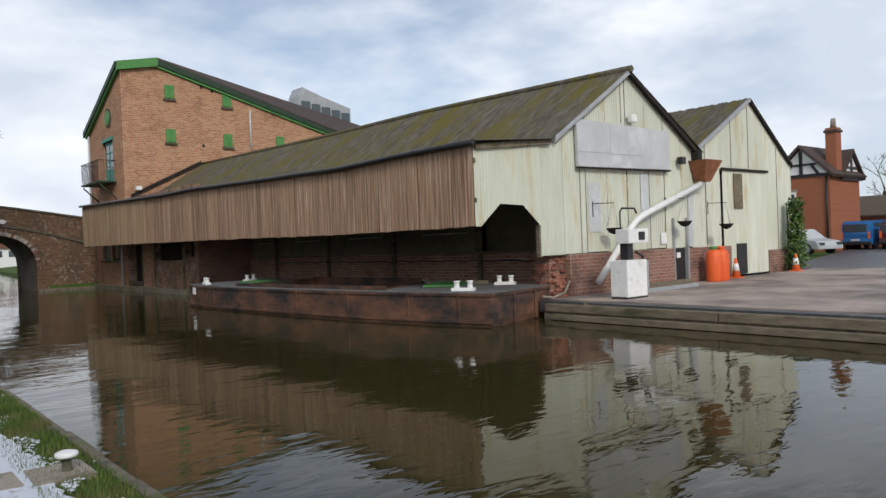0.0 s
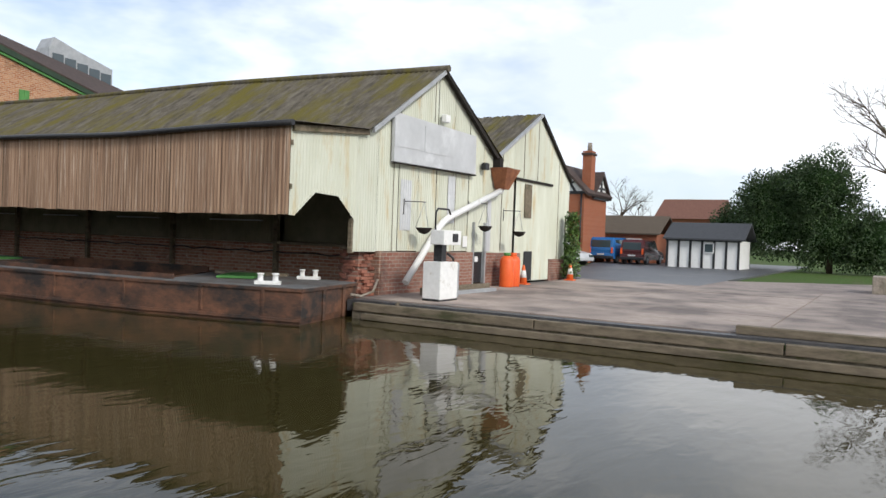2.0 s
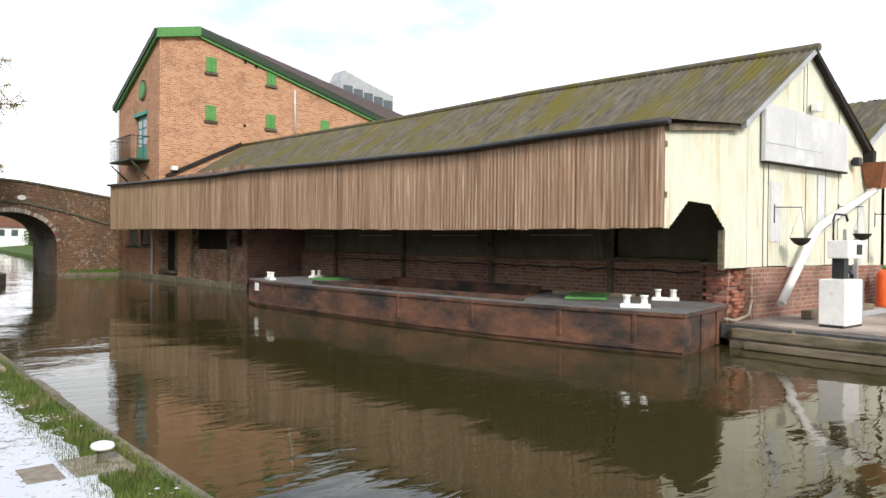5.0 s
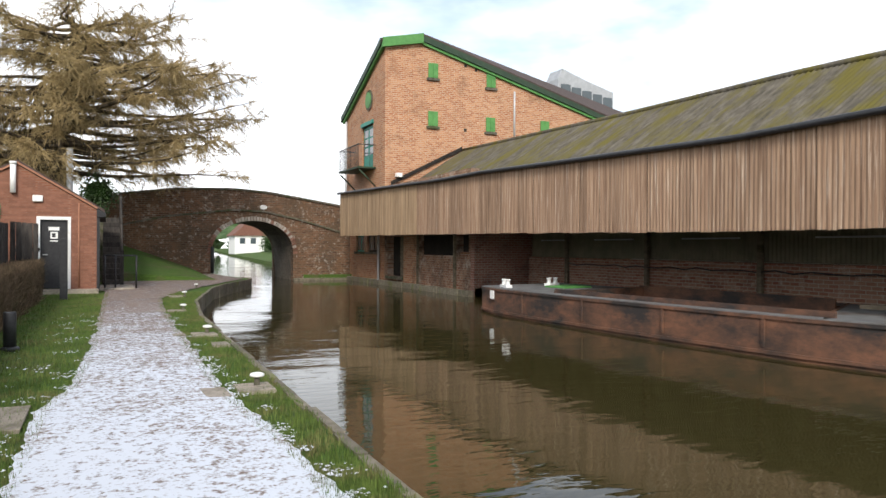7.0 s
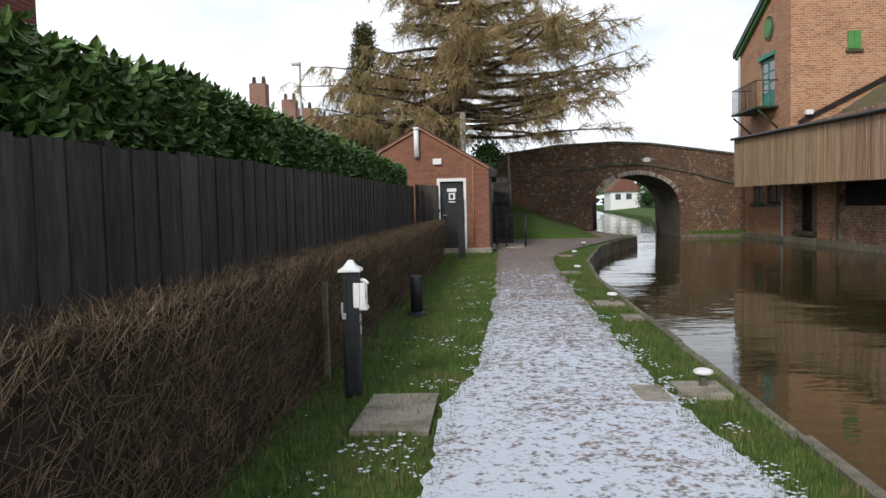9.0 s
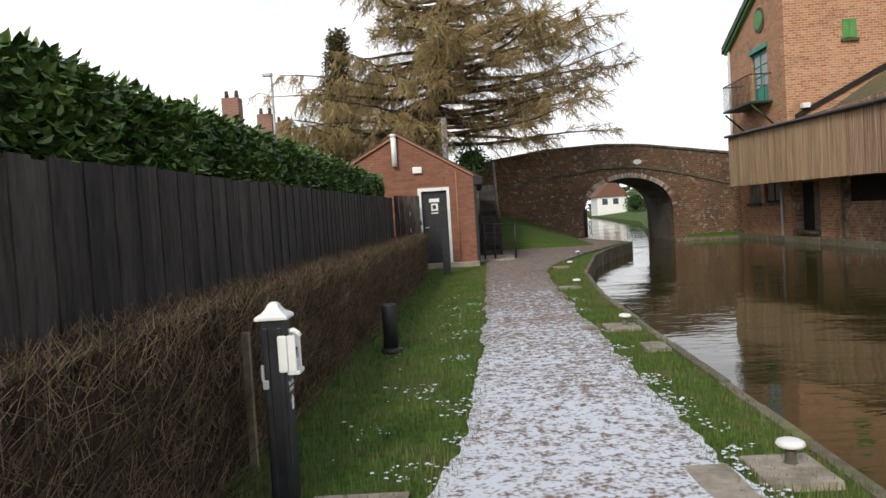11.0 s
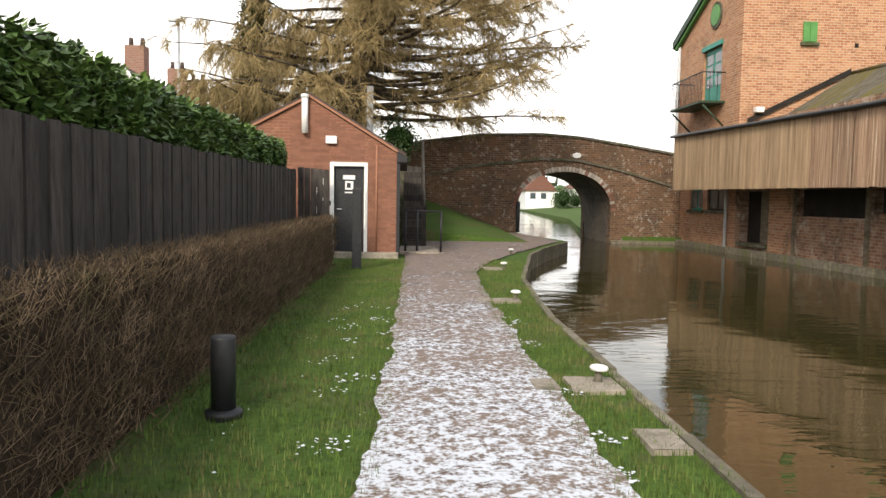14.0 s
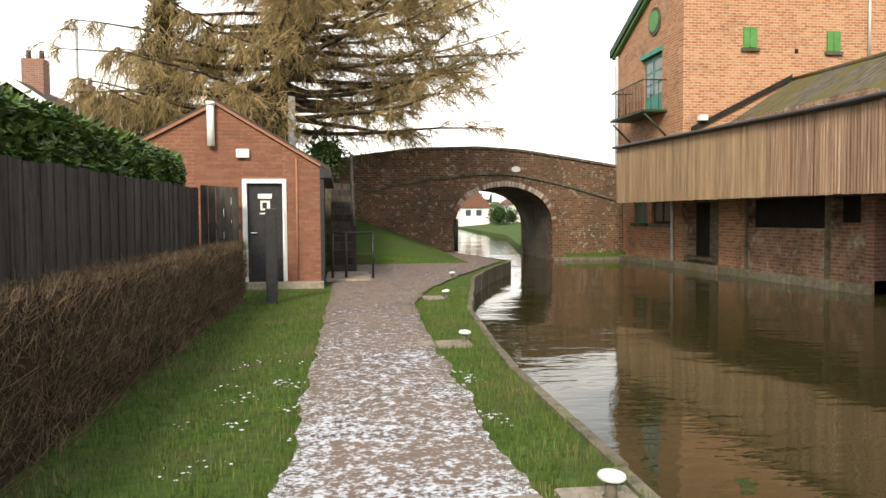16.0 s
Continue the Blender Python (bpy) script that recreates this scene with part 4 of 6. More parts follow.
part("notice", B(-0.98, -0.70, 31.752, 31.76, 1.80, 1.90), M_whitepaint, hd, "white plate with unreadable lettering")
part("notice", B(-0.93, -0.74, 31.752, 31.76, 1.56, 1.76), M_whitepaint, hd)
part("notice_symbol", B(-0.89, -0.80, 31.748, 31.752, 1.60, 1.72), M_black, hd)
part("notice_bar", B(-0.94, -0.74, 31.752, 31.76, 1.48, 1.51), M_whitepaint, hd)
part("handle", T((-1.12, 31.70, 1.1), (-1.00, 31.70, 1.1), 0.015, seg=6), M_grey, hd)
part("notice_board", B(-1.62, -1.36, 31.2, 31.25, 0.9, 1.95, 0.01), M_black, hut, "black notice board with white sheets")
for k in range(4):
    part("sheet", B(-1.60 + 0.14 * (k % 2), -1.48 + 0.12 * (k % 2), 31.19, 31.2, 1.0 + 0.22 * k, 1.15 + 0.22 * k), M_whitepaint, hut)
part("notice", B(-0.46, -0.44, 31.6, 31.66, 0.5, 1.6), M_whitepaint, hut)
part("flue", T((-1.86, 31.6, 2.85), (-1.86, 31.6, 3.66), 0.075), M_whitepaint, hut, "white metal flue")
part("flue_cap", T((-1.86, 31.6, 3.66), (-1.86, 31.6, 3.74), 0.09), M_whitepaint, hut)
part("conduit", T((-0.19, 31.67, 0.12), (-0.19, 31.67, 2.62), 0.022, seg=8), M_verge, hut)
part("lamp", B(-1.38, -1.12, 31.6, 31.7, 2.62, 2.80, 0.02), M_whitepaint, hut, "cream bulkhead lamp")

# ---------------------------------------------------------------- fence and hedges
FENCE_TOP = [(-7, 1.72), (13, 1.735), (15.5, 1.80), (20, 1.83), (30, 1.93)]
fence = thing("garden_fence", (-1.8, 14, 0), "tall close-boarded fence stained nearly black", "fence")
y, k = -6.0, 0
fb = [mesh_of(B(-0.011, 0.011, 0.002, w - 0.002, 0, 1), "plank", M_fence) for w in (0.15, 0.17, 0.19)]
while y < 29.6:
    j = rnd.randrange(3)
    ob = new("plank", fb[j])
    ob.parent, ob.matrix_parent_inverse = fence, fence.matrix_basis.inverted()
    ob.matrix_basis = Matrix.Translation((-1.78 + 0.012 * (k % 2) + rnd.uniform(-0.003, 0.003), y, 0.0)) @ Euler((rnd.uniform(-0.006, 0.006), 0, rnd.uniform(-0.02, 0.02))).to_matrix().to_4x4() @ Matrix.Diagonal((1, 1, lerp(FENCE_TOP, y) + rnd.uniform(-0.018, 0.012), 1))
    k += 1
    y += (0.15, 0.17, 0.19)[j] - 0.012
for z in (0.4, 1.0, 1.6):
    part("rail", B(-1.90, -1.82, -6, 29.6, z, z + 0.09), M_fence, fence)
for i in range(15):
    part("post", B(-1.93, -1.81, -5.5 + 2.4 * i, -5.39 + 2.4 * i, 0, lerp(FENCE_TOP, -5.4 + 2.4 * i) + (0.03 if i % 3 == 2 else -0.03), 0.01), M_fence, fence)
for i in range(5):
    part("plank", B(-1.72 + 0.13 * i, -1.60 + 0.13 * i, 29.62, 29.645, 0, 1.98 - 0.01 * i), M_fence, fence)
part("rail", B(-1.70, -1.05, 29.66, 29.72, 1.2, 1.3), M_fence, fence)


def quads(items, shape):
    """Many small pieces in one mesh: items are (place, axes, size), shape gives the corners and faces of one."""
    vs, fs = [], []
    cs, fc = shape
    for p, (u, v, w), (a, b, c) in items:
        k = len(vs)
        for x, y, z in cs:
            vs.append(tuple(p + u * (x * a) + v * (y * b) + w * (z * c)))
        for f in fc:
            fs.append(tuple(k + i for i in f))
    return vs, fs


OVAL = ([(0, 0, 0), (0.25, -0.36, 0.10), (0.6, -0.46, 0.12), (1, 0, -0.12), (0.6, 0.46, 0.12), (0.25, 0.36, 0.10), (0.5, 0, -0.02)], [(0, 1, 6), (1, 2, 6), (2, 3, 6), (3, 4, 6), (4, 5, 6), (5, 0, 6)])
LEAF = ([(0, 0, 0), (0.5, -0.5, 0.12), (1, 0, -0.1), (0.5, 0.5, 0.12), (0.5, 0, -0.05)], [(0, 1, 4), (1, 2, 4), (2, 3, 4), (3, 0, 4)])
STICK = ([(0, -0.5, -0.3), (0, 0.5, -0.3), (0, 0, 0.6), (1, -0.25, -0.15), (1, 0.25, -0.15), (1, 0, 0.3)], [(0, 1, 4, 3), (1, 2, 5, 4), (2, 0, 3, 5)])
BLADE = ([(-0.5, 0, 0), (0.5, 0, 0), (0.15, 0.35, 1)], [(0, 1, 2)])
CRUMB = ([(1, 0, 0), (0, 1, 0), (-1, 0, 0), (0, -1, 0), (0, 0, 1)], [(0, 1, 4), (1, 2, 4), (2, 3, 4), (3, 0, 4)])


def axes(d, roll=0.0):
    d = Vector(d).normalized()
    s = d.cross(Vector((0.31, 0.17, 0.93)))
    s = s.normalized() if s.length > 1e-3 else Vector((1, 0, 0))
    n = d.cross(s)
    return d, (s * math.cos(roll) + n * math.sin(roll)), (n * math.cos(roll) - s * math.sin(roll))


# clipped hedge of bare twigs along the grass
rg = random.Random(3)
hedge = thing("bare_hedge", (-1.2, 16, 0), "low clipped hedge of bare brown twigs", "hedge")
# Solid dark core: painted shade behind the twigs.
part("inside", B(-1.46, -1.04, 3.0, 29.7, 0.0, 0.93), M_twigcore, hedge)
items = []
for i in range(60000):
    y = 3 + 26.8 * rg.random() ** 0.9
    bulge = 0.07 * noise.noise((y * 0.9, 0, 0)) + 0.05 * noise.noise((y * 3.1, 4, 0))
    if rg.random() < 0.68:
        z = rg.uniform(0.0, 0.98)
        x = -1.02 + bulge * 0.6 + rg.uniform(-0.08, 0.06) - 0.10 * max(0, 0.35 - z)
        d = (rg.gauss(0.06, 0.3), rg.gauss(0, 0.6), rg.uniform(0.15, 1.0))
    else:
        z = 0.93 + rg.uniform(-0.12, 0.03) + bulge * 0.5
        x = rg.uniform(-1.5, -0.98)
        d = (rg.gauss(0, 0.45), rg.gauss(0, 0.5), rg.uniform(0.2, 0.9))
    items.append((Vector((x, y, z)), axes(d), (rg.uniform(0.06, 0.22) if z < 0.85 else rg.uniform(0.03, 0.11), 0.0042, 0.0042)))
stuff("brushwood", *quads(items, STICK), M_twig, parent=hedge)
items = []
for i in range(1500):
    y, x = rg.uniform(8, 29), rg.gauss(-0.98, 0.05)
    items.append((Vector((x, y, 0.02)), axes((rg.gauss(0.2, 0.4), rg.gauss(0, 0.6), 0.5)), (rg.uniform(0.06, 0.2), 0.006, 0.006)))
stuff("stray_growth", *quads(items, STICK), M_twig, parent=hedge)

# laurel hedge behind the fence
laurel = thing("laurel_hedge", (-2.5, 14, 0), "dense glossy evergreen laurel hedge above the fence", "hedge")
LAUREL_TOP = [(-7, 2.29), (13, 2.32), (15, 2.42), (17, 2.46), (30, 2.46)]
# Dark block fills the laurel, standing in for its shaded depth.
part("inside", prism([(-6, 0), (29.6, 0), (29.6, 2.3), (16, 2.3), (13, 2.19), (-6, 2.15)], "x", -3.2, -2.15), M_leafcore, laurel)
items = []
for i in range(50000):
    y = 6 + 24 * rg.random() ** 1.15 if i < 44000 else rg.uniform(-6, 6)
    top = lerp(LAUREL_TOP, y) - 0.02 + 0.07 * noise.noise((y * 0.8, 2, 0)) + 0.06 * noise.noise((y * 3, 5, 0))
    end = min(1.0, max(0.0, (30.1 - y) / 0.8)) ** 0.5
    if rg.random() < 0.62:
        z = 1.66 + (top - 1.66) * rg.random()
        x = -2.02 + 0.14 * noise.noise((y * 1.2, z * 2, 1)) + rg.uniform(-0.12, 0.08) - 0.25 * max(0, z - 2.3)
        d = (rg.uniform(0.2, 1), rg.gauss(0, 0.8), rg.gauss(-0.05, 0.6))
    else:
        x = rg.uniform(-3.1, -1.98)
        z = top + rg.uniform(-0.16, 0.03)
        d = (rg.gauss(0.1, 0.7), rg.gauss(0, 0.7), rg.uniform(-0.5, 0.3))
    if y > 29.2:
        x = -2.6 + (x + 2.6) * end
    items.append((Vector((x, y, z)), axes(d, rg.uniform(-0.7, 0.7)), (rg.uniform(0.08, 0.125), rg.uniform(0.048, 0.066), 0.07)))
stuff("leaves", *quads(items, OVAL), M_leaf, parent=laurel)

# lawn blades and snow crumbs
items = []
for i in range(70000):
    r = rg.random()
    y = 8 + 23 * rg.random() ** 1.5
    if r < 0.62:
        x = rg.uniform(-0.98, lerp(LEFT, y) + 0.08)
    else:
        x = rg.uniform(lerp(RIGHT, y) - 0.10, lerp([(a[1], a[0]) for a in WEST_EDGE], y) - 0.02)
    a = rg.uniform(0, 6.28)
    items.append((Vector((x, y, -0.035)), (Vector((math.cos(a), math.sin(a), 0)), Vector((-math.sin(a), math.cos(a), 0)), Vector((0, 0, 1))), (rg.uniform(0.006, 0.012), rg.uniform(0.02, 0.06), rg.uniform(0.035, 0.075))))
for i in range(14000):
    y = rg.uniform(3, 12)
    x = rg.uniform(lerp(RIGHT, y) - 0.15, 2.1)
    a = rg.uniform(0, 6.28)
    items.append((Vector((x, y, -0.035)), (Vector((math.cos(a), math.sin(a), 0)), Vector((-math.sin(a), math.cos(a), 0)), Vector((0, 0, 1))), (rg.uniform(0.006, 0.012), rg.uniform(0.02, 0.06), rg.uniform(0.035, 0.07))))
stuff("grass", *quads(items, BLADE), M_blade, "short green winter grass beside the towpath", "grass")
items = []
for i in range(6500):
    y = 5 + 19 * rg.random() ** 1.4
    if rg.random() < 0.55:
        x = lerp(LEFT, y) - abs(rg.gauss(0, 0.35))
    else:
        x = lerp(RIGHT, y) + abs(rg.gauss(0, 0.10))
    if x < -0.95 or noise.noise((x * 2.6, y * 2.6, 7)) < 0.16:
        continue
    s = rg.uniform(0.005, 0.02)
    a = rg.uniform(0, 6.28)
    items.append((Vector((x, y, -0.005)), (Vector((math.cos(a), math.sin(a), 0)), Vector((-math.sin(a), math.cos(a), 0)), Vector((0, 0, 1))), (s, s * rg.uniform(0.5, 1.3), s * 0.35)))
stuff("snow_crumbs", *quads(items, CRUMB), M_snow, "patches of thin snow on the grass", "snow")

# kerb stones of the towpath edge
kerb = thing("towpath_kerb", (2.2, 18, 0), "worn mossy stone edge of the towpath", "kerb")
EX = [(y, x) for x, y in WEST_EDGE if y <= 40.3]
y = 2.0
while y < 40:
    L = rg.uniform(0.5, 0.95)
    y1 = min(y + L, 40.2)
    xa, xb = lerp(EX, y), lerp(EX, y1)
    j = rg.uniform(-0.012, 0.012)
    bm = prism([(xa - 0.05 + j, y + 0.006), (xa + 0.03 + j, y + 0.006), (xb + 0.03 + j, y1 - 0.006), (xb - 0.05 + j, y1 - 0.006)], "z", -0.45, -0.005 + rg.uniform(-0.012, 0.008))
    part("kerb_stone", bm, M_ledge, kerb)
    y = y1

# mushroom bollards on stone slabs
def bollard():
    ob = thing("mooring_bollard", (0, 0, 0), "small mooring bollard with a white mushroom cap", "bollard", "towpath bollards")
    part("stem", lathe([(0.050, -0.03), (0.046, 0.0), (0.030, 0.015), (0.026, 0.09)], 14), M_stone, ob, "rusty grey stem")
    part("cap", lathe([(0.03, 0.088), (0.062, 0.094), (0.072, 0.106), (0.066, 0.122), (0.04, 0.132), (0.008, 0.134)], 20), M_whitepaint, ob, "white painted cap")
    return ob


first = None
for x, y in ((1.87, 6.44), (1.86, 10.6), (1.9, 15.02), (1.99, 19.72), (2.04, 24.3), (2.5, 28.95), (3.25, 33.2)):
    if first is None:
        first = bollard()
        first.matrix_basis = Matrix.Translation((x, y, 0))
    else:
        copy_thing(first, Matrix.Translation((x, y, 0)) @ Euler((rg.uniform(-0.06, 0.06), rg.uniform(-0.06, 0.06), 0)).to_matrix().to_4x4())
for x0, x1, y0, y1 in ((1.66, 2.0, 6.25, 6.65), (1.66, 2.0, 10.38, 10.8), (1.4, 1.62, 10.4, 10.75), (1.69, 2.03, 14.74, 15.16), (1.38, 1.6, 14.6, 15.05), (1.75, 2.12, 19.45, 19.86), (1.47, 1.66, 19.47, 19.8), (1.9, 2.12, 18.2, 18.57), (1.72, 2.1, 24.1, 24.42), (1.5, 1.7, 24.1, 24.38), (2.1, 2.45, 28.8, 29.2), (-0.5, -0.02, 13.97, 14.85), (-0.95, -0.62, 9.3, 10.0), (1.3, 1.6, 6.3, 6.7)):
    bm = B(x0, x1, y0, y1, -0.05, 0.008, 0.006)
    for v in bm.verts:
        v.co += Vector((rg.uniform(-0.008, 0.008), rg.uniform(-0.008, 0.008), rg.uniform(-0.003, 0.003)))
    solo("stone_slab", bm, M_slab, "flat worn stone slab let into the grass", "slab", "towpath slabs")

# water point post
wp = thing("water_point", (-0.54, 14.8, 0), "black square water point post with white cap and tap box", "water point")
part("post", B(-0.602, -0.478, 14.738, 14.862, -0.02, 0.90, 0.012), M_black, wp)
for x in (-0.575, -0.505):
    part("rib", B(x - 0.012, x + 0.012, 14.728, 14.742, 0.0, 0.86, 0.004), M_black, wp)
bm = bmesh.new()
rings = []
for rr, z in ((0.080, 0.900), (0.082, 0.912), (0.074, 0.922), (0.050, 0.936), (0.034, 0.954), (0.024, 0.975), (0.012, 0.984)):
    rings.append([bm.verts.new((-0.54 + rr * a, 14.8 + rr * b, z)) for a, b in ((-1, -1), (1, -1), (1, 1), (-1, 1))])
bm.faces.new(rings[0][::-1])
bm.faces.new(rings[-1])
for ra, rb in zip(rings, rings[1:]):
    for q in range(4):
        bm.faces.new((ra[q], ra[(q + 1) % 4], rb[(q + 1) % 4], rb[q]))
part("cap", bm, M_whitepaint, wp, "white moulded cap")
# tap housing on the side facing the path: back plate, cheeks, curled hood and tray round a tap
tb = part("tap_box", B(-0.478, -0.468, 14.732, 14.842, 0.645, 0.815, 0.004), M_whitepaint, wp, "white tap housing")
part("cheek", B(-0.468, -0.428, 14.724, 14.734, 0.64, 0.82, 0.004), M_whitepaint, tb)
part("cheek", B(-0.468, -0.428, 14.840, 14.850, 0.64, 0.82, 0.004), M_whitepaint, tb)
part("hood", pipe([(-0.470, 14.787, 0.835), (-0.445, 14.787, 0.838), (-0.424, 14.787, 0.822), (-0.416, 14.787, 0.806)], 0.013, 8), M_whitepaint, tb)
part("front_cover", B(-0.515, -0.468, 14.716, 14.730, 0.640, 0.822, 0.010), M_whitepaint, tb)
part("tray", B(-0.478, -0.415, 14.728, 14.848, 0.622, 0.645, 0.008), M_whitepaint, tb)
part("tap", T((-0.47, 14.787, 0.735), (-0.435, 14.787, 0.735), 0.02, seg=10), M_black, tb, "black push tap")
part("spout", T((-0.440, 14.787, 0.735), (-0.436, 14.787, 0.70), 0.009, seg=8), M_grey, tb)
part("hasp", B(-0.606, -0.590, 14.72, 14.742, 0.60, 0.68, 0.005), M_grey, wp, "grey steel hasp and padlock")
part("padlock", B(-0.600, -0.570, 14.715, 14.74, 0.56, 0.605, 0.005), M_grey, wp)


def lettering(text, size, at, rot, material, parent):
    cu = bpy.data.curves.new("lettering", "FONT")
    cu.body, cu.size, cu.extrude, cu.align_x = text, size, 0.0008, "CENTER"
    tmp = new("lettering", cu)
    me = bpy.data.meshes.new_from_object(tmp.evaluated_get(bpy.context.evaluated_depsgraph_get()))
    bpy.data.objects.remove(tmp)
    me.materials.clear()
    me.materials.append(material)
    me.transform(Matrix.Translation(at) @ Euler([radians(a) for a in rot]).to_matrix().to_4x4())
    ob = new("lettering", me)
    ob.parent, ob.matrix_parent_inverse = parent, parent.matrix_basis.inverted()
    return ob


for k, word in enumerate(("WATER", "POINT")):
    tagged(lettering(word, 0.030, (-0.477, 14.797, 0.565 - 0.032 * k), (90, 0, 90), M_whitepaint, wp), "white painted lettering")
part("arrow", prism([(14.785, 0.44), (14.815, 0.44), (14.815, 0.48), (14.83, 0.48), (14.80, 0.515), (14.77, 0.48), (14.785, 0.48)], "x", -0.478, -0.475), M_whitepaint, wp)
wp.matrix_basis = Matrix.Translation((-0.65, 14.9, 0)) @ Euler((0, 0, radians(2))).to_matrix().to_4x4()
wire = thing("stock_wire", (-0.94, 14, 0), "thin wire strands on short stakes before the hedge", "wire fence")
part("stake", B(-0.965, -0.925, 15.3, 15.34, -0.03, 0.78), M_wood, wire)
for zz in (0.25, 0.5, 0.7):
    part("strand", T((-0.945, 12.3, zz), (-0.945, 15.32, zz), 0.0018, seg=4), M_dark, wire)
sp = thing("short_post", (-0.60, 18.9, 0), "short round black post in the grass", "post")
part("post", lathe([(0.078, -0.02), (0.078, 0.47), (0.074, 0.485), (0.004, 0.487)], 18, (-0.60, 18.9, 0)), M_black, sp)
part("foot", lathe([(0.12, -0.03), (0.12, 0.012), (0.08, 0.03)], 16, (-0.60, 18.9, 0)), M_black, sp)
solo("black_post", B(-0.53, -0.35, 28.66, 28.80, -0.02, 1.55, 0.01), M_black, "tall flat black post before the hut", "post")

# steps and handrail beside the hut
st = thing("timber_steps", (0.7, 36, 0), "steep dark timber steps up to the bridge", "steps")
for i in range(13):
    part("step", B(0.42, 0.98, 35.0 + 0.27 * i, 35.3 + 0.27 * i, 0.02 + 0.185 * i, 0.2 + 0.185 * i, 0.01), M_fence, st)
part("landing", B(0.35, 1.35, 32.6, 35.0, -0.02, 0.05, 0.01), M_slab, st, "grey concrete landing")
for y, z in ((35.0, 1.2), (36.6, 2.2), (38.3, 3.3)):
    part("post", B(0.98, 1.08, y, y + 0.1, -0.05, z, 0.008), M_fence, st)
part("rail", T((1.03, 35.0, 1.1), (1.03, 38.35, 3.2), 0.035), M_fence, st)
part("rail", T((1.03, 35.0, 0.6), (1.03, 38.35, 2.7), 0.03), M_fence, st)
part("fill", prism([(35.3, -0.02), (38.6, -0.02), (38.6, 2.3), (35.3, 0.05)], "x", 0.45, 0.95), M_stone, st)
part("landing", B(-3, 1.1, 38.5, 46.4, -0.1, 2.35), M_stone, st)
hr = thing("handrail", (1, 33.3, 0), "black tubular handrail by the steps", "handrail")
part("rail", pipe([(0.48, 32.9, 1.07), (1.42, 33.3, 1.05)], 0.025), M_black, hr)
for x, y in ((0.5, 32.9), (0.8, 33.03), (1.42, 33.3)):
    part("post", T((x, y, 0), (x, y, 1.06), 0.03), M_black, hr)

# ---------------------------------------------------------------- barge
barge = thing("barge", (12, 19, WATER), "rusty flat-decked steel work barge with an open hold", "barge")
LS = [(11.32, 12.38), (10.95, 14.0), (10.55, 16.0), (10.22, 19.5), (10.02, 23.0), (10.0, 25.0), (10.25, 26.2)]
RS = [(13.78, 12.98), (13.95, 15.0), (14.0, 18.5), (13.8, 22.0), (13.5, 25.0), (13.3, 26.9)]
DZ = 0.29


def shell(points, z0, z1, inset):
    bm = bmesh.new()
    n = len(points)
    c = Vector((12.2, 19.5))
    lo = [bm.verts.new((p[0] + (c.x - p[0]) * inset, p[1] + (c.y - p[1]) * inset, z0)) for p in points]
    mid = [bm.verts.new((p[0], p[1], z0 + (z1 - z0) * 0.45)) for p in points]
    hi = [bm.verts.new((p[0], p[1], z1)) for p in points]
    for a, b in ((lo, mid), (mid, hi)):
        for i in range(n):
            j = (i + 1) % n
            bm.faces.new((a[i], a[j], b[j], b[i]))
    return bm


RING = LS + RS[::-1]
part("hull", shell(RING, -0.75, DZ - 0.02, 0.015), M_rust, barge, "riveted rusty hull plating")
def along(side, y):
    return lerp([(b, a) for a, b in side], y)


part("deck", prism([LS[0], (LS[1]), (10.62, 15.6), (13.98, 17.7), RS[1], RS[0]], "z", DZ - 0.03, DZ), M_deck, barge, "grey painted foredeck")
part("deck", prism([(10.03, 22.6), (10.0, 25.0), (10.25, 26.2), (13.3, 26.9), (13.5, 25.0), (13.72, 23.2)], "z", DZ - 0.03, DZ), M_deck, barge, "grey painted aft deck")
for side, s in ((LS, 1), (RS, -1)):
    y0, y1 = (15.6, 22.6) if s == 1 else (17.7, 23.2)
    prev = None
    for i in range(7):
        a, b = y0 + (y1 - y0) * i / 7, y0 + (y1 - y0) * (i + 1) / 7
        xa, xb = along(side, a), along(side, b)
        part("gunwale", prism([(xa, a), (xa + s * 0.28, a), (xb + s * 0.28, b), (xb, b)], "z", DZ - 0.04, DZ), M_deck, barge)
        part("hold_side", prism([(xa + s * 0.28, a), (xa + s * 0.32, a), (xb + s * 0.32, b), (xb + s * 0.28, b)], "z", -0.5, DZ + 0.1), M_rust, barge)
part("hold_end", prism([(10.9, 15.78), (13.9, 17.55), (13.88, 17.6), (10.88, 15.83)], "z", -0.5, DZ + 0.02), M_rust, barge)
part("hold_end", prism([(10.3, 22.6), (13.5, 23.1), (13.5, 23.05), (10.3, 22.55)], "z", -0.5, DZ + 0.06), M_rust, barge)
part("hold_floor", prism([(10.6, 15.6), (14.1, 17.7), (13.7, 23.2), (10.1, 22.6)], "z", -0.55, -0.5), M_rust, barge)
for a, b in zip(LS, LS[1:]):
    for z in (DZ - 0.08, -0.37):
        part("rubbing_strake", prism([(a[0] - 0.03, a[1]), (a[0] + 0.02, a[1]), (b[0] + 0.02, b[1]), (b[0] - 0.03, b[1])], "z", z, z + 0.06), M_rust, barge)
part("rubbing_strake", prism([(11.3, 12.34), (13.8, 12.94), (13.8, 12.98), (11.3, 12.38)], "z", DZ - 0.08, DZ - 0.02), M_rust, barge)
for y in (13.2, 14.6, 16.6, 18.8, 21.2, 23.6):
    x = along(LS, y)
    part("rib", B(x - 0.035, x + 0.02, y - 0.03, y + 0.03, -0.25, DZ - 0.03), M_rust, barge)
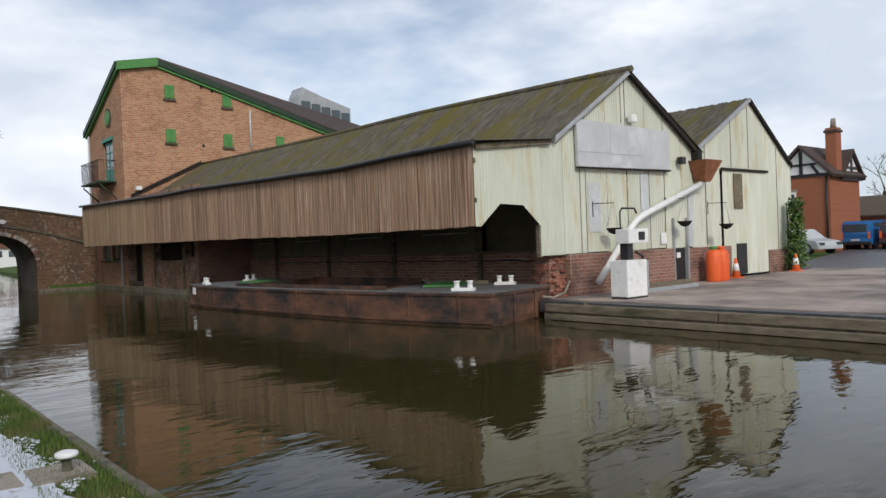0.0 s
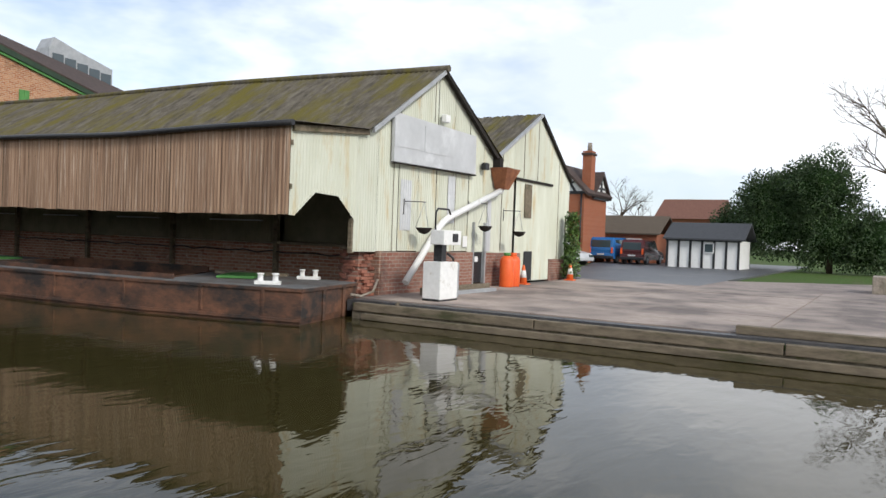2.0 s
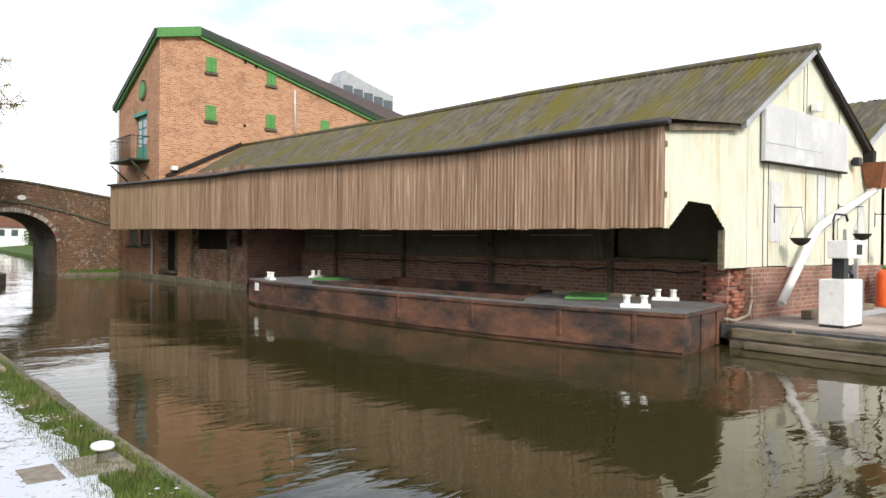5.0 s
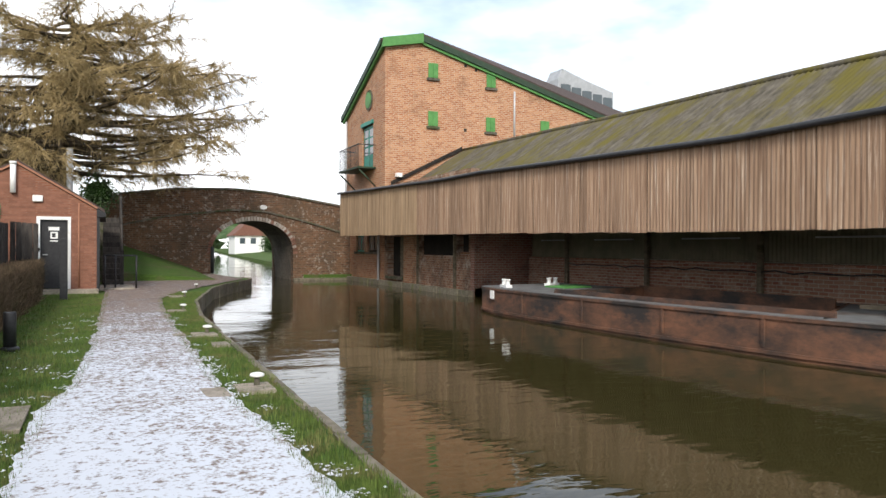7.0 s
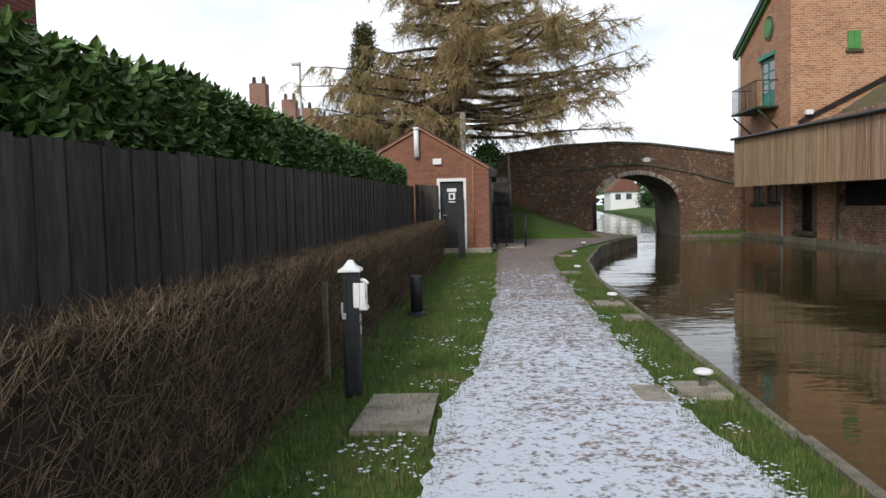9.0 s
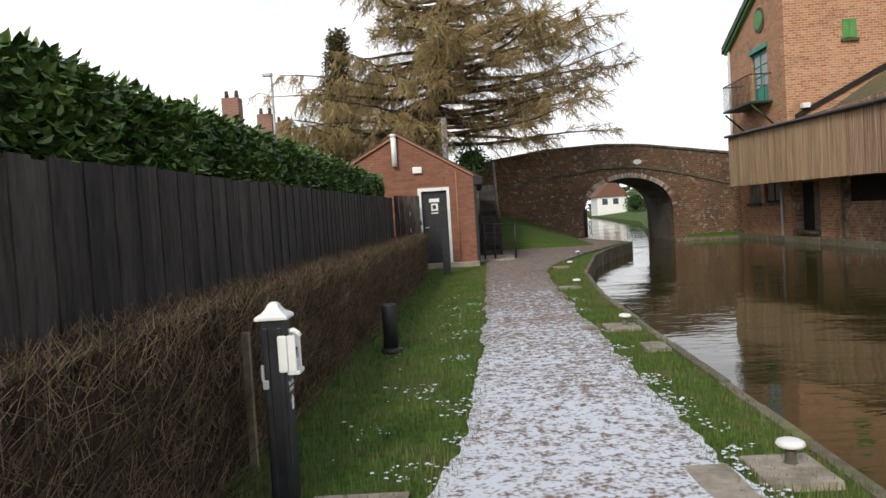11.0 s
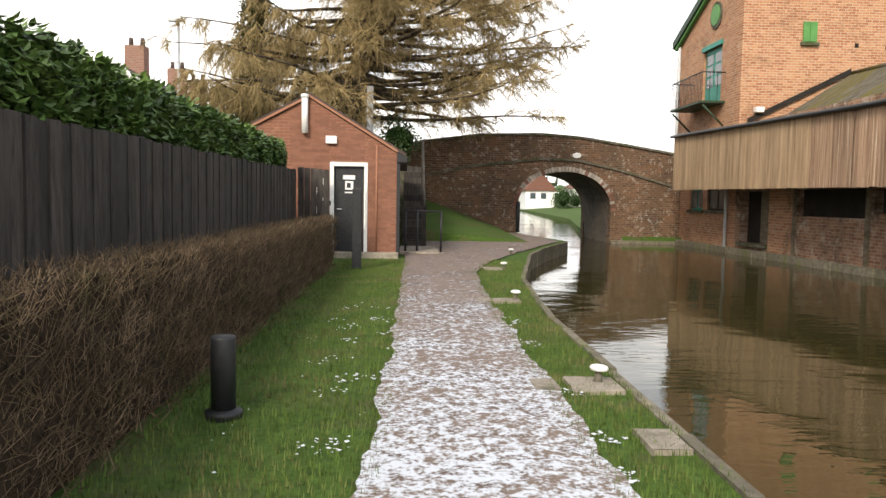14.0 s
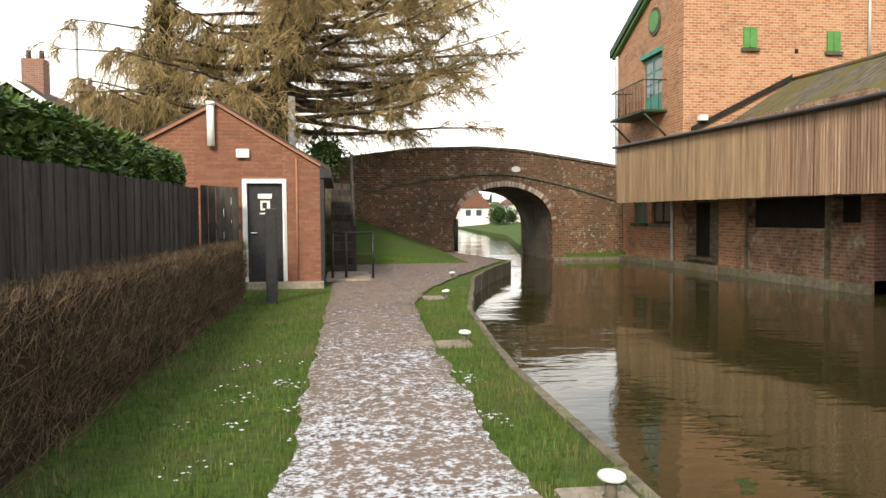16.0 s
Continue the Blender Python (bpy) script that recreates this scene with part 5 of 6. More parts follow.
for x, y in ((12.2, 12.6), (13.1, 12.82)):
    part("rib", B(x - 0.04, x + 0.04, y - 0.05, y, -0.4, DZ - 0.03), M_rust, barge)


def twin_bollard(at, turn):
    bm = B(-0.26, 0.26, -0.09, 0.09, 0, 0.07, 0.01)
    ob = part("bollard_base", bm, M_whitepaint, barge, "white twin bollard")
    m = Matrix.Translation(at) @ Euler((0, 0, radians(turn))).to_matrix().to_4x4()
    ob.matrix_basis = m
    for x in (-0.15, 0.15):
        o = part("bollard_post", lathe([(0.07, 0.07), (0.06, 0.09), (0.055, 0.19), (0.075, 0.205), (0.075, 0.225), (0.01, 0.23)], 16, (x, 0, 0)), M_whitepaint, ob)
        o.matrix_parent_inverse = Matrix.Identity(4)


twin_bollard((11.5, 13.45, DZ), -55)
twin_bollard((13.45, 14.1, DZ), -60)
twin_bollard((10.4, 25.1, DZ), 80)
twin_bollard((12.2, 25.6, DZ), 20)
hatch = part("tarpaulin", B(-0.75, 0.75, -0.42, 0.42, 0, 0.06, 0.03), M_green, barge, "folded green sheet on the deck")
hatch.matrix_basis = Matrix.Translation((12.75, 15.5, DZ)) @ Euler((0, 0, radians(35))).to_matrix().to_4x4()
hatch = part("tarpaulin", B(-0.5, 0.5, -0.4, 0.4, 0, 0.05, 0.02), M_green, barge, "folded green sheet on the deck")
hatch.matrix_basis = Matrix.Translation((12.0, 24.5, DZ)) @ Euler((0, 0, radians(10))).to_matrix().to_4x4()
part("plank", prism([(13.0, 16.7), (13.7, 15.0), (13.8, 15.05), (13.1, 16.75)], "z", DZ, DZ + 0.08), M_wood, barge)
part("draught_plate", B(9.96, 9.985, 25.0, 25.2, 0.0, 0.22), M_whitepaint, barge)

# ---------------------------------------------------------------- quay
setting("quay_wall", B(13.12, 13.22, -60, 12.55, -1.3, -0.2), M_ledge, "dark mossy timber quay facing", "quay")
for i in range(14):
    y1 = 12.5 - 4.2 * i
    solo("quay_beam", B(13.08, 13.34, y1 - 4.17, y1, -0.26, -0.09, 0.015), M_wood, "long weathered timber along the quay edge", "beam", "quay timbers")
solo("mossy_strip", B(13.34, 13.52, -60, 12.4, -0.2, -0.05), M_grass, "mossy strip behind the quay timber", "verge", kind="stuff")
solo("lower_waler", B(12.96, 13.12, -60, 12.2, -0.42, -0.30, 0.01), M_wood, "low wet timber along the waterline", "beam")
solo("raised_timber", B(13.5, 13.7, -4.0, 4.9, -0.04, 0.1, 0.015), M_wood, "heavy timber lying along the quay", "beam")
solo("leaning_prop", T((13.05, 11.2, -0.55), (13.3, 11.5, -0.05), 0.06, seg=6), M_wood, "short timber prop against the quay", "prop")
bm = pipe([(14.2, 12.7, 0.35), (13.9, 12.6, 0.1), (13.6, 12.7, 0.0), (13.3, 12.75, 0.05)], 0.03)
solo("mooring_rope", bm, M_slab, "slack pale mooring rope from the barge", "rope")
solo("timber_baulk", B(15.2, 18.4, 12.0, 12.2, -0.02, 0.16, 0.02), M_wood, "squared timber lying before the shed", "timber")
solo("steel_channel", B(15.4, 18.2, 11.7, 11.82, -0.02, 0.07, 0.01), M_grey, "grey steel channel lying on the yard", "channel")

fp = thing("fuel_pump", (14.35, 11.2, 0), "old white fuel pump with a black neck and hose", "fuel pump")
part("cabinet", B(14.06, 14.80, 10.95, 11.4, 0.02, 0.83, 0.02), M_whitepaint, fp)
part("plinth", B(14.05, 14.84, 10.97, 11.38, -0.02, 0.03), M_black, fp)
part("side_panel", B(14.80, 14.90, 10.97, 11.38, 0.05, 0.8, 0.01), M_grey, fp)
part("neck", B(14.24, 14.44, 11.05, 11.25, 0.84, 1.25), M_black, fp)
hdp = part("head", B(14.16, 14.9, 10.95, 11.3, 1.20, 1.52, 0.02), M_whitepaint, fp)
part("dial", B(14.52, 14.74, 10.935, 10.95, 1.27, 1.45), M_black, hdp, "dark dial window")
part("hose", pipe([(14.28, 11.25, 1.45), (14.28, 11.25, 1.9), (14.36, 11.25, 1.99), (14.82, 11.25, 1.99), (14.9, 11.25, 1.88)], 0.022), M_black, fp)
part("hose", pipe([(14.75, 11.2, 1.0), (15.0, 11.2, 0.9), (15.06, 11.2, 0.6), (14.95, 11.2, 0.4)], 0.03), M_black, fp)
ct = thing("coal_chute", (17, 12.6, 0), "long bent white pipe running up to a hopper", "chute")
part("pipe", pipe([(15.1, 12.55, 0.26), (16.6, 12.6, 1.60), (16.85, 12.6, 1.78), (17.2, 12.6, 1.92), (20.05, 12.6, 2.80)], 0.085, 14), M_whitepaint, ct)
hp = bmesh.new()
lo, hi = [], []
for sx_, sy_ in ((-1, -1), (1, -1), (1, 1), (-1, 1)):
    lo.append(hp.verts.new((20.1 + 0.16 * sx_, 12.6 + 0.15 * sy_, 2.84)))
    hi.append(hp.verts.new((20.18 + 0.45 * sx_, 12.55 + 0.28 * sy_, 3.45)))
hp.faces.new(lo[::-1])
for i in range(4):
    hp.faces.new((lo[i], lo[(i + 1) % 4], hi[(i + 1) % 4], hi[i]))
part("hopper", hp, M_hopper, ct, "rusty sheet-metal hopper")
part("bracket", B(19.9, 20.1, 12.6, 12.83, 3.4, 3.75), M_dark, ct)
bsn = thing("blank_board", (16.6, 12.75, 3), "large blank weathered grey signboard on the gable", "signboard")
part("board", prism([(14.68, 3.09), (18.62, 3.14), (18.60, 4.20), (14.66, 4.24)], "y", 12.70, 12.78), M_sign, bsn)
part("bottom_rail", prism([(14.68, 3.06), (18.62, 3.10), (18.62, 3.14), (14.68, 3.09)], "y", 12.68, 12.79), M_dark, bsn)
for a, b in ((14.68, 15.95), (15.97, 17.3)):
    part("panel", prism([(a, 3.45), (b, 3.47), (b, 4.05), (a, 4.1)], "y", 12.69, 12.70), M_sign, bsn)
for x, z in ((16.9, 4.42), (19.15, 3.42)):
    fl = thing("flood_light", (x, 12.7, z), "small floodlight fixed to the gable", "light", "gable lights")
    part("housing", B(x - 0.11, x + 0.11, 12.6, 12.75, z - 0.1, z + 0.1, 0.02), M_whitepaint if z > 4 else M_black, fl)
    part("bracket", B(x - 0.02, x + 0.02, 12.75, 12.81, z - 0.06, z + 0.06), M_black, fl)
for x, z in ((15.6, 1.58), (18.75, 1.72), (20.95, 1.62)):
    hb = thing("hanging_basket", (x, 12.4, z), "wire bracket with an empty hanging basket", "basket", "hanging baskets")
    part("bracket", pipe([(x - 0.3, 12.8, z + 0.62), (x + 0.05, 12.4, z + 0.62)], 0.012, 6), M_black, hb)
    part("bracket", pipe([(x - 0.3, 12.8, z + 0.3), (x - 0.3, 12.8, z + 0.68)], 0.012, 6), M_black, hb)
    for a in (0, 2.1, 4.2):
        part("chain", T((x, 12.4, z + 0.62), (x + 0.2 * math.cos(a), 12.4 + 0.2 * math.sin(a), z), 0.005, seg=4), M_grey, hb)
    part("bowl", lathe([(0.02, -0.16), (0.12, -0.12), (0.19, -0.03), (0.2, 0.0)], 16, (x, 12.4, z)), M_dark, hb)
solo("wall_notice", B(18.2, 18.45, 12.79, 12.815, 1.12, 1.42), M_whitepaint, "white notice with unreadable small print", "notice")
for x in (20.0, 20.42):
    gb = thing("gas_bottle", (x, 12.3, 0), "tall orange gas bottle against the brick base", "gas bottle", "gas bottles")
    part("body", lathe([(0.2, -0.02), (0.21, 0.02), (0.21, 0.74), (0.17, 0.84), (0.08, 0.9)], 20, (x, 12.3, 0)), M_gas, gb)
    part("valve", lathe([(0.1, 0.88), (0.1, 0.98), (0.02, 0.98)], 12, (x, 12.3, 0)), M_green if x < 20.2 else M_gas, gb)


def cone(x, y):
    ob = thing("traffic_cone", (x, y, 0), "orange traffic cone with a white band", "cone", "traffic cones")
    part("base", B(x - 0.17, x + 0.17, y - 0.17, y + 0.17, -0.02, 0.02, 0.01), M_cone, ob)
    part("body", lathe([(0.13, 0.02), (0.035, 0.58), (0.01, 0.585)], 16, (x, y, 0)), M_cone, ob)
    part("band", lathe([(0.105, 0.2), (0.068, 0.42)], 16, (x, y, 0)), M_whitepaint, ob)


cone(21.6, 12.5)
cone(25.55, 12.5)
items = []
for i in range(1600):
    z = rg.uniform(0.1, 2.4)
    r = 0.35 * (1.1 - z / 2.8)
    items.append((Vector((25.95 + rg.gauss(0, r * 0.7), 12.75 + rg.uniform(-0.3, 0.15), z)), axes((rg.gauss(0, 1), rg.uniform(-1, 0), rg.gauss(0, 0.6)), rg.uniform(0, 3)), (0.14, 0.08, 0.06)))
ivy = thing("climbing_ivy", (25.95, 12.8, 0), "bushy green ivy at the shed corner", "ivy")
stuff("leaves", *quads(items, LEAF), M_leaf, parent=ivy)
part("stem", T((25.95, 12.9, 0), (25.9, 12.9, 2.2), 0.04, 0.02, 6), M_bark, ivy)
# ---------------------------------------------------------------- beyond the yard
house = thing("brick_house", (53, 22, 0), "bright red brick house with a half-timbered gable", "house")
part("wall", B(49, 53.6, 20.8, 24.3, -0.1, 4.75), B_house, house)
part("gable", prism([(20.8, 4.75), (24.3, 4.75), (22.55, 6.55)], "x", 49.02, 49.3), M_whitepaint, house, "white gable with black timbers")
for p in ([(20.8, 4.7), (24.3, 4.7), (24.3, 4.9), (20.8, 4.9)], [(22.45, 4.9), (22.65, 4.9), (22.65, 6.4), (22.45, 6.4)], [(21.6, 5.45), (23.5, 5.45), (23.5, 5.58), (21.6, 5.58)], [(21.4, 4.9), (21.6, 4.9), (22.0, 5.5), (21.8, 5.5)], [(23.5, 4.9), (23.7, 4.9), (23.3, 5.5), (23.1, 5.5)]):
    part("timber", prism(p, "x", 48.94, 49.02), M_black, house)
part("roof", prism([(20.5, 4.6), (22.55, 6.6), (22.55, 6.8), (20.4, 4.75)], "x", 48.7, 53.9), M_slate, house)
part("roof", prism([(22.55, 6.6), (24.6, 4.6), (24.7, 4.75), (22.55, 6.8)], "x", 48.7, 53.9), M_slate, house)
part("cross_gable", prism([(50.6, 4.6), (53.6, 4.6), (52.1, 6.3)], "y", 20.72, 22.5), M_whitepaint, house, "white side gable with black timbers")
for p in ([(50.4, 4.45), (53.8, 4.45), (53.8, 4.65), (50.4, 4.65)], [(52.0, 4.65), (52.2, 4.65), (52.2, 6.1), (52.0, 6.1)], [(51.2, 5.2), (53.0, 5.2), (53.0, 5.34), (51.2, 5.34)]):
    part("timber", prism(p, "y", 20.64, 20.72), M_black, house)
for xa, xb in ((50.3, 52.1), (53.9, 52.1)):
    part("bargeboard", prism([(xa, 4.5), (xb, 6.3), (xb, 6.5), (xa, 4.7)], "y", 20.5, 22.6), M_slate, house)
ch = part("chimney", B(50.0, 50.8, 20.75, 21.4, 4.5, 7.8), B_house, house)
part("chimney_cap", B(49.92, 50.88, 20.67, 21.48, 7.5, 7.66), M_slate, ch)
part("chimney_pot", lathe([(0.18, 7.8), (0.14, 8.4)], 10, (50.4, 21.05, 0)), M_slab, ch)
for z0, z1 in ((2.2, 3.8), (0.2, 1.6)):
    wn = part("window", B(48.92, 49.0, 22.9, 24.0, z0, z1), M_whitepaint, house, "white sash window")
    for k in range(2):
        part("pane", B(48.9, 48.92, 23.0, 23.9, z0 + 0.1 + k * 0.72, z0 + 0.74 + k * 0.72), M_glass, wn)
    part("lintel", B(48.93, 49.0, 22.8, 24.1, z1, z1 + 0.18), M_slab, house)
part("downpipe", T((48.95, 21.0, 0), (48.95, 21.0, 4.7), 0.06), M_black, house)
low = thing("brick_outbuilding", (58, 20, 0), "low brick outbuilding with a tiled roof", "outbuilding")
part("wall", B(56, 61, 17.6, 24.6, -0.1, 2.2), B_house, low)
part("roof", prism([(55.7, 2.1), (58.5, 3.5), (61.3, 2.1), (61.3, 2.2), (58.5, 3.62), (55.7, 2.2)], "y", 17.3, 24.8), M_browntile, low)
for y in (18.7, 21.3):
    w = part("window", B(55.92, 56, y, y + 1.2, 1.0, 1.8), M_whitepaint, low)
    part("pane", B(55.9, 55.92, y + 0.1, y + 1.1, 1.1, 1.7), M_glass, w)
gar = thing("timbered_garage", (52, 12.7, 0), "white garage with black timber posts and tiled roof", "garage")
part("wall", B(50, 54, 10.75, 15.3, -0.1, 1.78), M_whitepaint, gar)
for y in np.linspace(10.75, 15.2, 7):
    part("timber", B(49.94, 50.0, y, y + 0.14, -0.1, 1.78), M_black, gar)
part("timber", B(49.93, 50.0, 10.65, 15.4, 1.7, 1.85), M_black, gar)
part("roof", prism([(49.6, 1.78), (52, 2.85), (54.4, 1.78), (54.4, 1.88), (52, 2.97), (49.6, 1.88)], "y", 10.4, 15.5), M_greyslate, gar)
w = part("window", B(49.92, 49.98, 12.3, 12.95, 0.95, 1.6), M_whitepaint, gar)
part("pane", B(49.9, 49.92, 12.38, 12.87, 1.02, 1.53), M_glass, w)
far = thing("red_roofed_house", (84, 20, 0), "distant house with a red tiled roof", "house")
part("wall", B(80, 88, 18, 24, -0.1, 4.2), B_house, far)
part("roof", prism([(79.6, 4.2), (84, 6.5), (88.4, 4.2)], "y", 17.6, 24.4), M_redtile, far)


def vehicle(name, at, yaw, L, W, H, paint, label, bonnet=0.0):
    ob = thing(name, (0, 0, 0), label, "car" if H < 1.6 else "van", "parked vehicles")
    prof = [(0, 0.3), (0.05, 0.75), (0.0, 0.95), (0.12, H - 0.15), (0.3, H), (L * 0.6, H), (L * 0.78, 1.0 * H / 1.75 + 0.05), (L - 0.15, 0.85 * H / 1.75), (L, 0.6), (L, 0.3)]
    if bonnet:
        prof = [(0, 0.3), (0, 0.8), (0.3, 0.9), (0.9, H), (L * 0.55, H), (L * 0.72, 0.88), (L - 0.2, 0.72), (L, 0.5), (L, 0.28)]
    bm = prism(prof, "y", -W / 2, W / 2)
    for v in bm.verts:
        if v.co.z > 0.95:
            v.co.y *= 0.86
    bmesh.ops.bevel(bm, geom=bm.edges[:], offset=0.04, segments=2, affect="EDGES")
    m = mat(name + "_paint", paint, tuple(min(1, c * 1.15) for c in paint), 2, 0.25, 0, spec=0.6)
    part("body", bm, m, ob)
    part("rear_window", B(-0.0, 0.06, -W * 0.36, W * 0.36, H - 0.7, H - 0.2, 0.02), M_glass, ob)
    for s in (-1, 1):
        part("side_window", B(0.6, L * 0.6, s * W * 0.44 - 0.02, s * W * 0.44 + 0.02, H - 0.6, H - 0.15), M_glass, ob)
        for x in (0.75, L - 0.8):
            wh_ = part("wheel", T((x, s * (W / 2 - 0.2), 0.3), (x, s * (W / 2 + 0.01), 0.3), 0.3, 0.3, 18), M_black, ob)
            part("rim", T((x, s * (W / 2), 0.3), (x, s * (W / 2 + 0.02), 0.3), 0.18, 0.18, 14), M_grey, wh_)
        part("tail_light" if not bonnet else "headlight", B(-0.02, 0.05, s * W * 0.43 - 0.06, s * W * 0.43 + 0.06, 0.7, 1.1) if not bonnet else B(L - 0.12, L + 0.01, s * W * 0.35 - 0.15, s * W * 0.35 + 0.15, 0.5, 0.65), M_gas if not bonnet else M_glass, ob)
    part("number_plate", B(-0.03, 0.0, -0.26, 0.26, 0.55, 0.66), M_sign, ob)
    part("bumper", B(-0.08, 0.12, -W / 2 + 0.02, W / 2 - 0.02, 0.3, 0.5, 0.04), M_black, ob)
    ob.matrix_basis = Matrix.Translation(at) @ Euler((0, 0, radians(yaw))).to_matrix().to_4x4()
    return ob


vehicle("blue_van", (50.5, 20.0, -0.03), -3, 4.4, 1.9, 1.8, (0.02, 0.13, 0.36), "bright blue van parked tail outward")
vehicle("dark_red_van", (50.5, 17.8, -0.03), -3, 4.3, 1.75, 1.7, (0.07, 0.012, 0.014), "dark red estate parked tail outward")
vehicle("silver_car", (44.0, 22.0, -0.03), 248, 4.1, 1.7, 1.4, (0.42, 0.43, 0.44), "silver car with its nose out of the drive", 1.0)
solo("concrete_block", B(29.6, 31.6, 1.2, 3.2, -0.1, 0.55, 0.03), M_slab, "pale concrete block on the yard edge", "block")

# ---------------------------------------------------------------- trees
def limb(bm, pts, r0, r1, seg=6):
    for i, (a, b) in enumerate(zip(pts, pts[1:])):
        n = len(pts) - 1
        tube(bm, a, b, r0 + (r1 - r0) * i / n, r0 + (r1 - r0) * (i + 1) / n, seg)


REACH_EAST = [(3.6, 6.2), (4.6, 7.6), (5.4, 8.4), (7.0, 7.8), (8.4, 7.2), (9.4, 5.9), (10.4, 4.4), (11.2, 1.6)]
REACH_WEST = [(3.6, 5.4), (5.2, 6.6), (7.6, 7.0), (8.6, 4.2), (9.2, 2.4), (9.9, 4.0), (10.5, 3.4), (11.2, 1.4)]


def larch(at, height, rg):
    """A flat-topped larch: long sinuous limbs in tiers, each a plate of side shoots with short spurs."""
    ob = thing("larch_tree", at, "tall bare larch with drooping straw-brown twigs", "tree")
    x0, y0, z0 = at

    def stem(z):
        return Vector((x0 + 0.075 * z + 0.12 * math.sin(z * 0.9), y0 + 0.1 * math.sin(z * 0.6), z0 + z))

    bm = bmesh.new()
    limb(bm, [stem(z) for z in np.linspace(-0.2, height, 14)], 0.46, 0.07, 10)
    part("trunk", bm, M_bark, ob)
    bm = bmesh.new()
    items = []
    for k in range(100):
        z = 4.5 + (height - 4.6) * (k + rg.uniform(-0.4, 0.4)) / 100
        p = stem(z)
        a = k * 2.4 + rg.uniform(-0.5, 0.5)
        east = 0.5 + 0.5 * math.cos(a)
        L = (lerp(REACH_EAST, z) * east + lerp(REACH_WEST, z) * (1 - east)) * rg.choice((0.55, 0.75, 0.9, 1.0, 1.0))
        d = Vector((math.cos(a), math.sin(a), 0))
        side = Vector((-d.y, d.x, 0))
        lift = 0.10 if z > 9.6 else (rg.uniform(-0.04, 0.12) if east > 0.5 else rg.uniform(-0.16, 0.06))
        ph = rg.uniform(0, 6)
        pts = []
        for q in np.linspace(0, 1, 9):
            wob = 0.35 * q * math.sin(q * 7 + ph)
            pts.append(p + d * (L * q) + side * (wob * 1.4) + Vector((0, 0, L * (lift * q - 0.16 * q * (1 - q)) + 0.28 * math.sin(q * 5 + ph) * q)))
        limb(bm, pts, 0.085 + 0.07 * rg.random() * (1.2 - z / height), 0.012, 5)
        for j in range(int(8 + 2.6 * L)):
            q = rg.uniform(0.10, 1.0) ** 0.72
            i = min(7, int(q * 8))
            c0 = pts[i].lerp(pts[i + 1], q * 8 - i)
            l2 = rg.uniform(0.45, 1.5) * (1.2 - 0.55 * q)
            droop = rg.uniform(-0.6, 0.55) if east > 0.45 or z > 9 else rg.uniform(-1.2, 0.15)
            d2 = (d * rg.uniform(0.25, 1.0) + side * rg.choice((-1, 1)) * rg.uniform(0.2, 1.0) + Vector((0, 0, droop))).normalized()
            bend = Vector((0, 0, rg.uniform(-0.28, 0.10))) * l2
            mid = c0 + d2 * (l2 * 0.5) - bend * 0.25
            end = c0 + d2 * l2 + bend
            for u, v, w in ((c0, mid, 0.026), (mid, end, 0.018)):
                items.append((u, axes(v - u), ((v - u).length, w, w)))
            for m in range(30):
                u = rg.random()
                c = c0.lerp(mid, u * 2) if u < 0.5 else mid.lerp(end, u * 2 - 1)
                hang = rg.uniform(0.2, 1.2) if east < 0.5 and z < 8.6 else rg.uniform(-0.5, 0.9)
                d3 = Vector((rg.gauss(0, 0.5), rg.gauss(0, 0.5), -hang)) + d2 * 0.45
                long_ = rg.uniform(0.12, 0.75) if hang > 0.5 else rg.uniform(0.08, 0.38)
                items.append((c, axes(d3), (long_, 0.018, 0.018)))
    part("limb_frame", bm, M_bark, ob)
    stuff("brushwood", *quads(items, STICK), M_larch, parent=ob)
    return ob


larch((-1.55, 42, 0), 10.9, random.Random(11))


def bare_tree(at, height, spread, rg, label, depth=5, material=M_bark, thin=1.0):
    ob = thing("bare_tree", at, label, "tree", "bare trees")
    bm = bmesh.new()
    items = []

    def grow(p, d, L, r, n):
        q = p + d * L
        if n >= depth - 1:
            tube(bm, p, q, r, r * 0.65, 6 if n > 2 else 5)
        else:
            items.append((p, axes(d), (L, r * 2.2, r * 2.2)))
        if n == 0:
            return
        for i in range(3 if n > 1 else 4):
            e = (d + Vector((rg.gauss(0, 1), rg.gauss(0, 1), rg.gauss(0.15, 0.6))) * spread).normalized()
            grow(p + d * L * rg.uniform(0.6, 1.0), e, L * rg.uniform(0.6, 0.8), r * 0.55, n - 1)

    grow(Vector(at), Vector((0, 0, 1)), height * 0.34, height * 0.02 * thin, depth)
    part("trunk", bm, M_bark, ob)
    stuff("branchwork", *quads(items, STICK), material, parent=ob)
    return ob


bare_tree((62, 1.0, 0), 17, 0.5, random.Random(5), "large bare winter tree beyond the yard", 6)
bare_tree((66, 24, 0), 8, 0.55, random.Random(6), "bare spreading tree behind the outbuilding", 5)
bare_tree((-9, 62, 0), 9, 0.4, random.Random(8), "thin bare tree near the terrace", 5)
bare_tree((-5, 60, 0), 9, 0.4, random.Random(9), "thin bare tree behind the hut", 5)
bare_tree((4, 75, 0), 8.0, 0.5, random.Random(10), "small bare tree beyond the bridge", 5)
bare_tree((-3, 52, 0), 8.5, 0.4, random.Random(12), "thin bare tree behind the larch", 5)


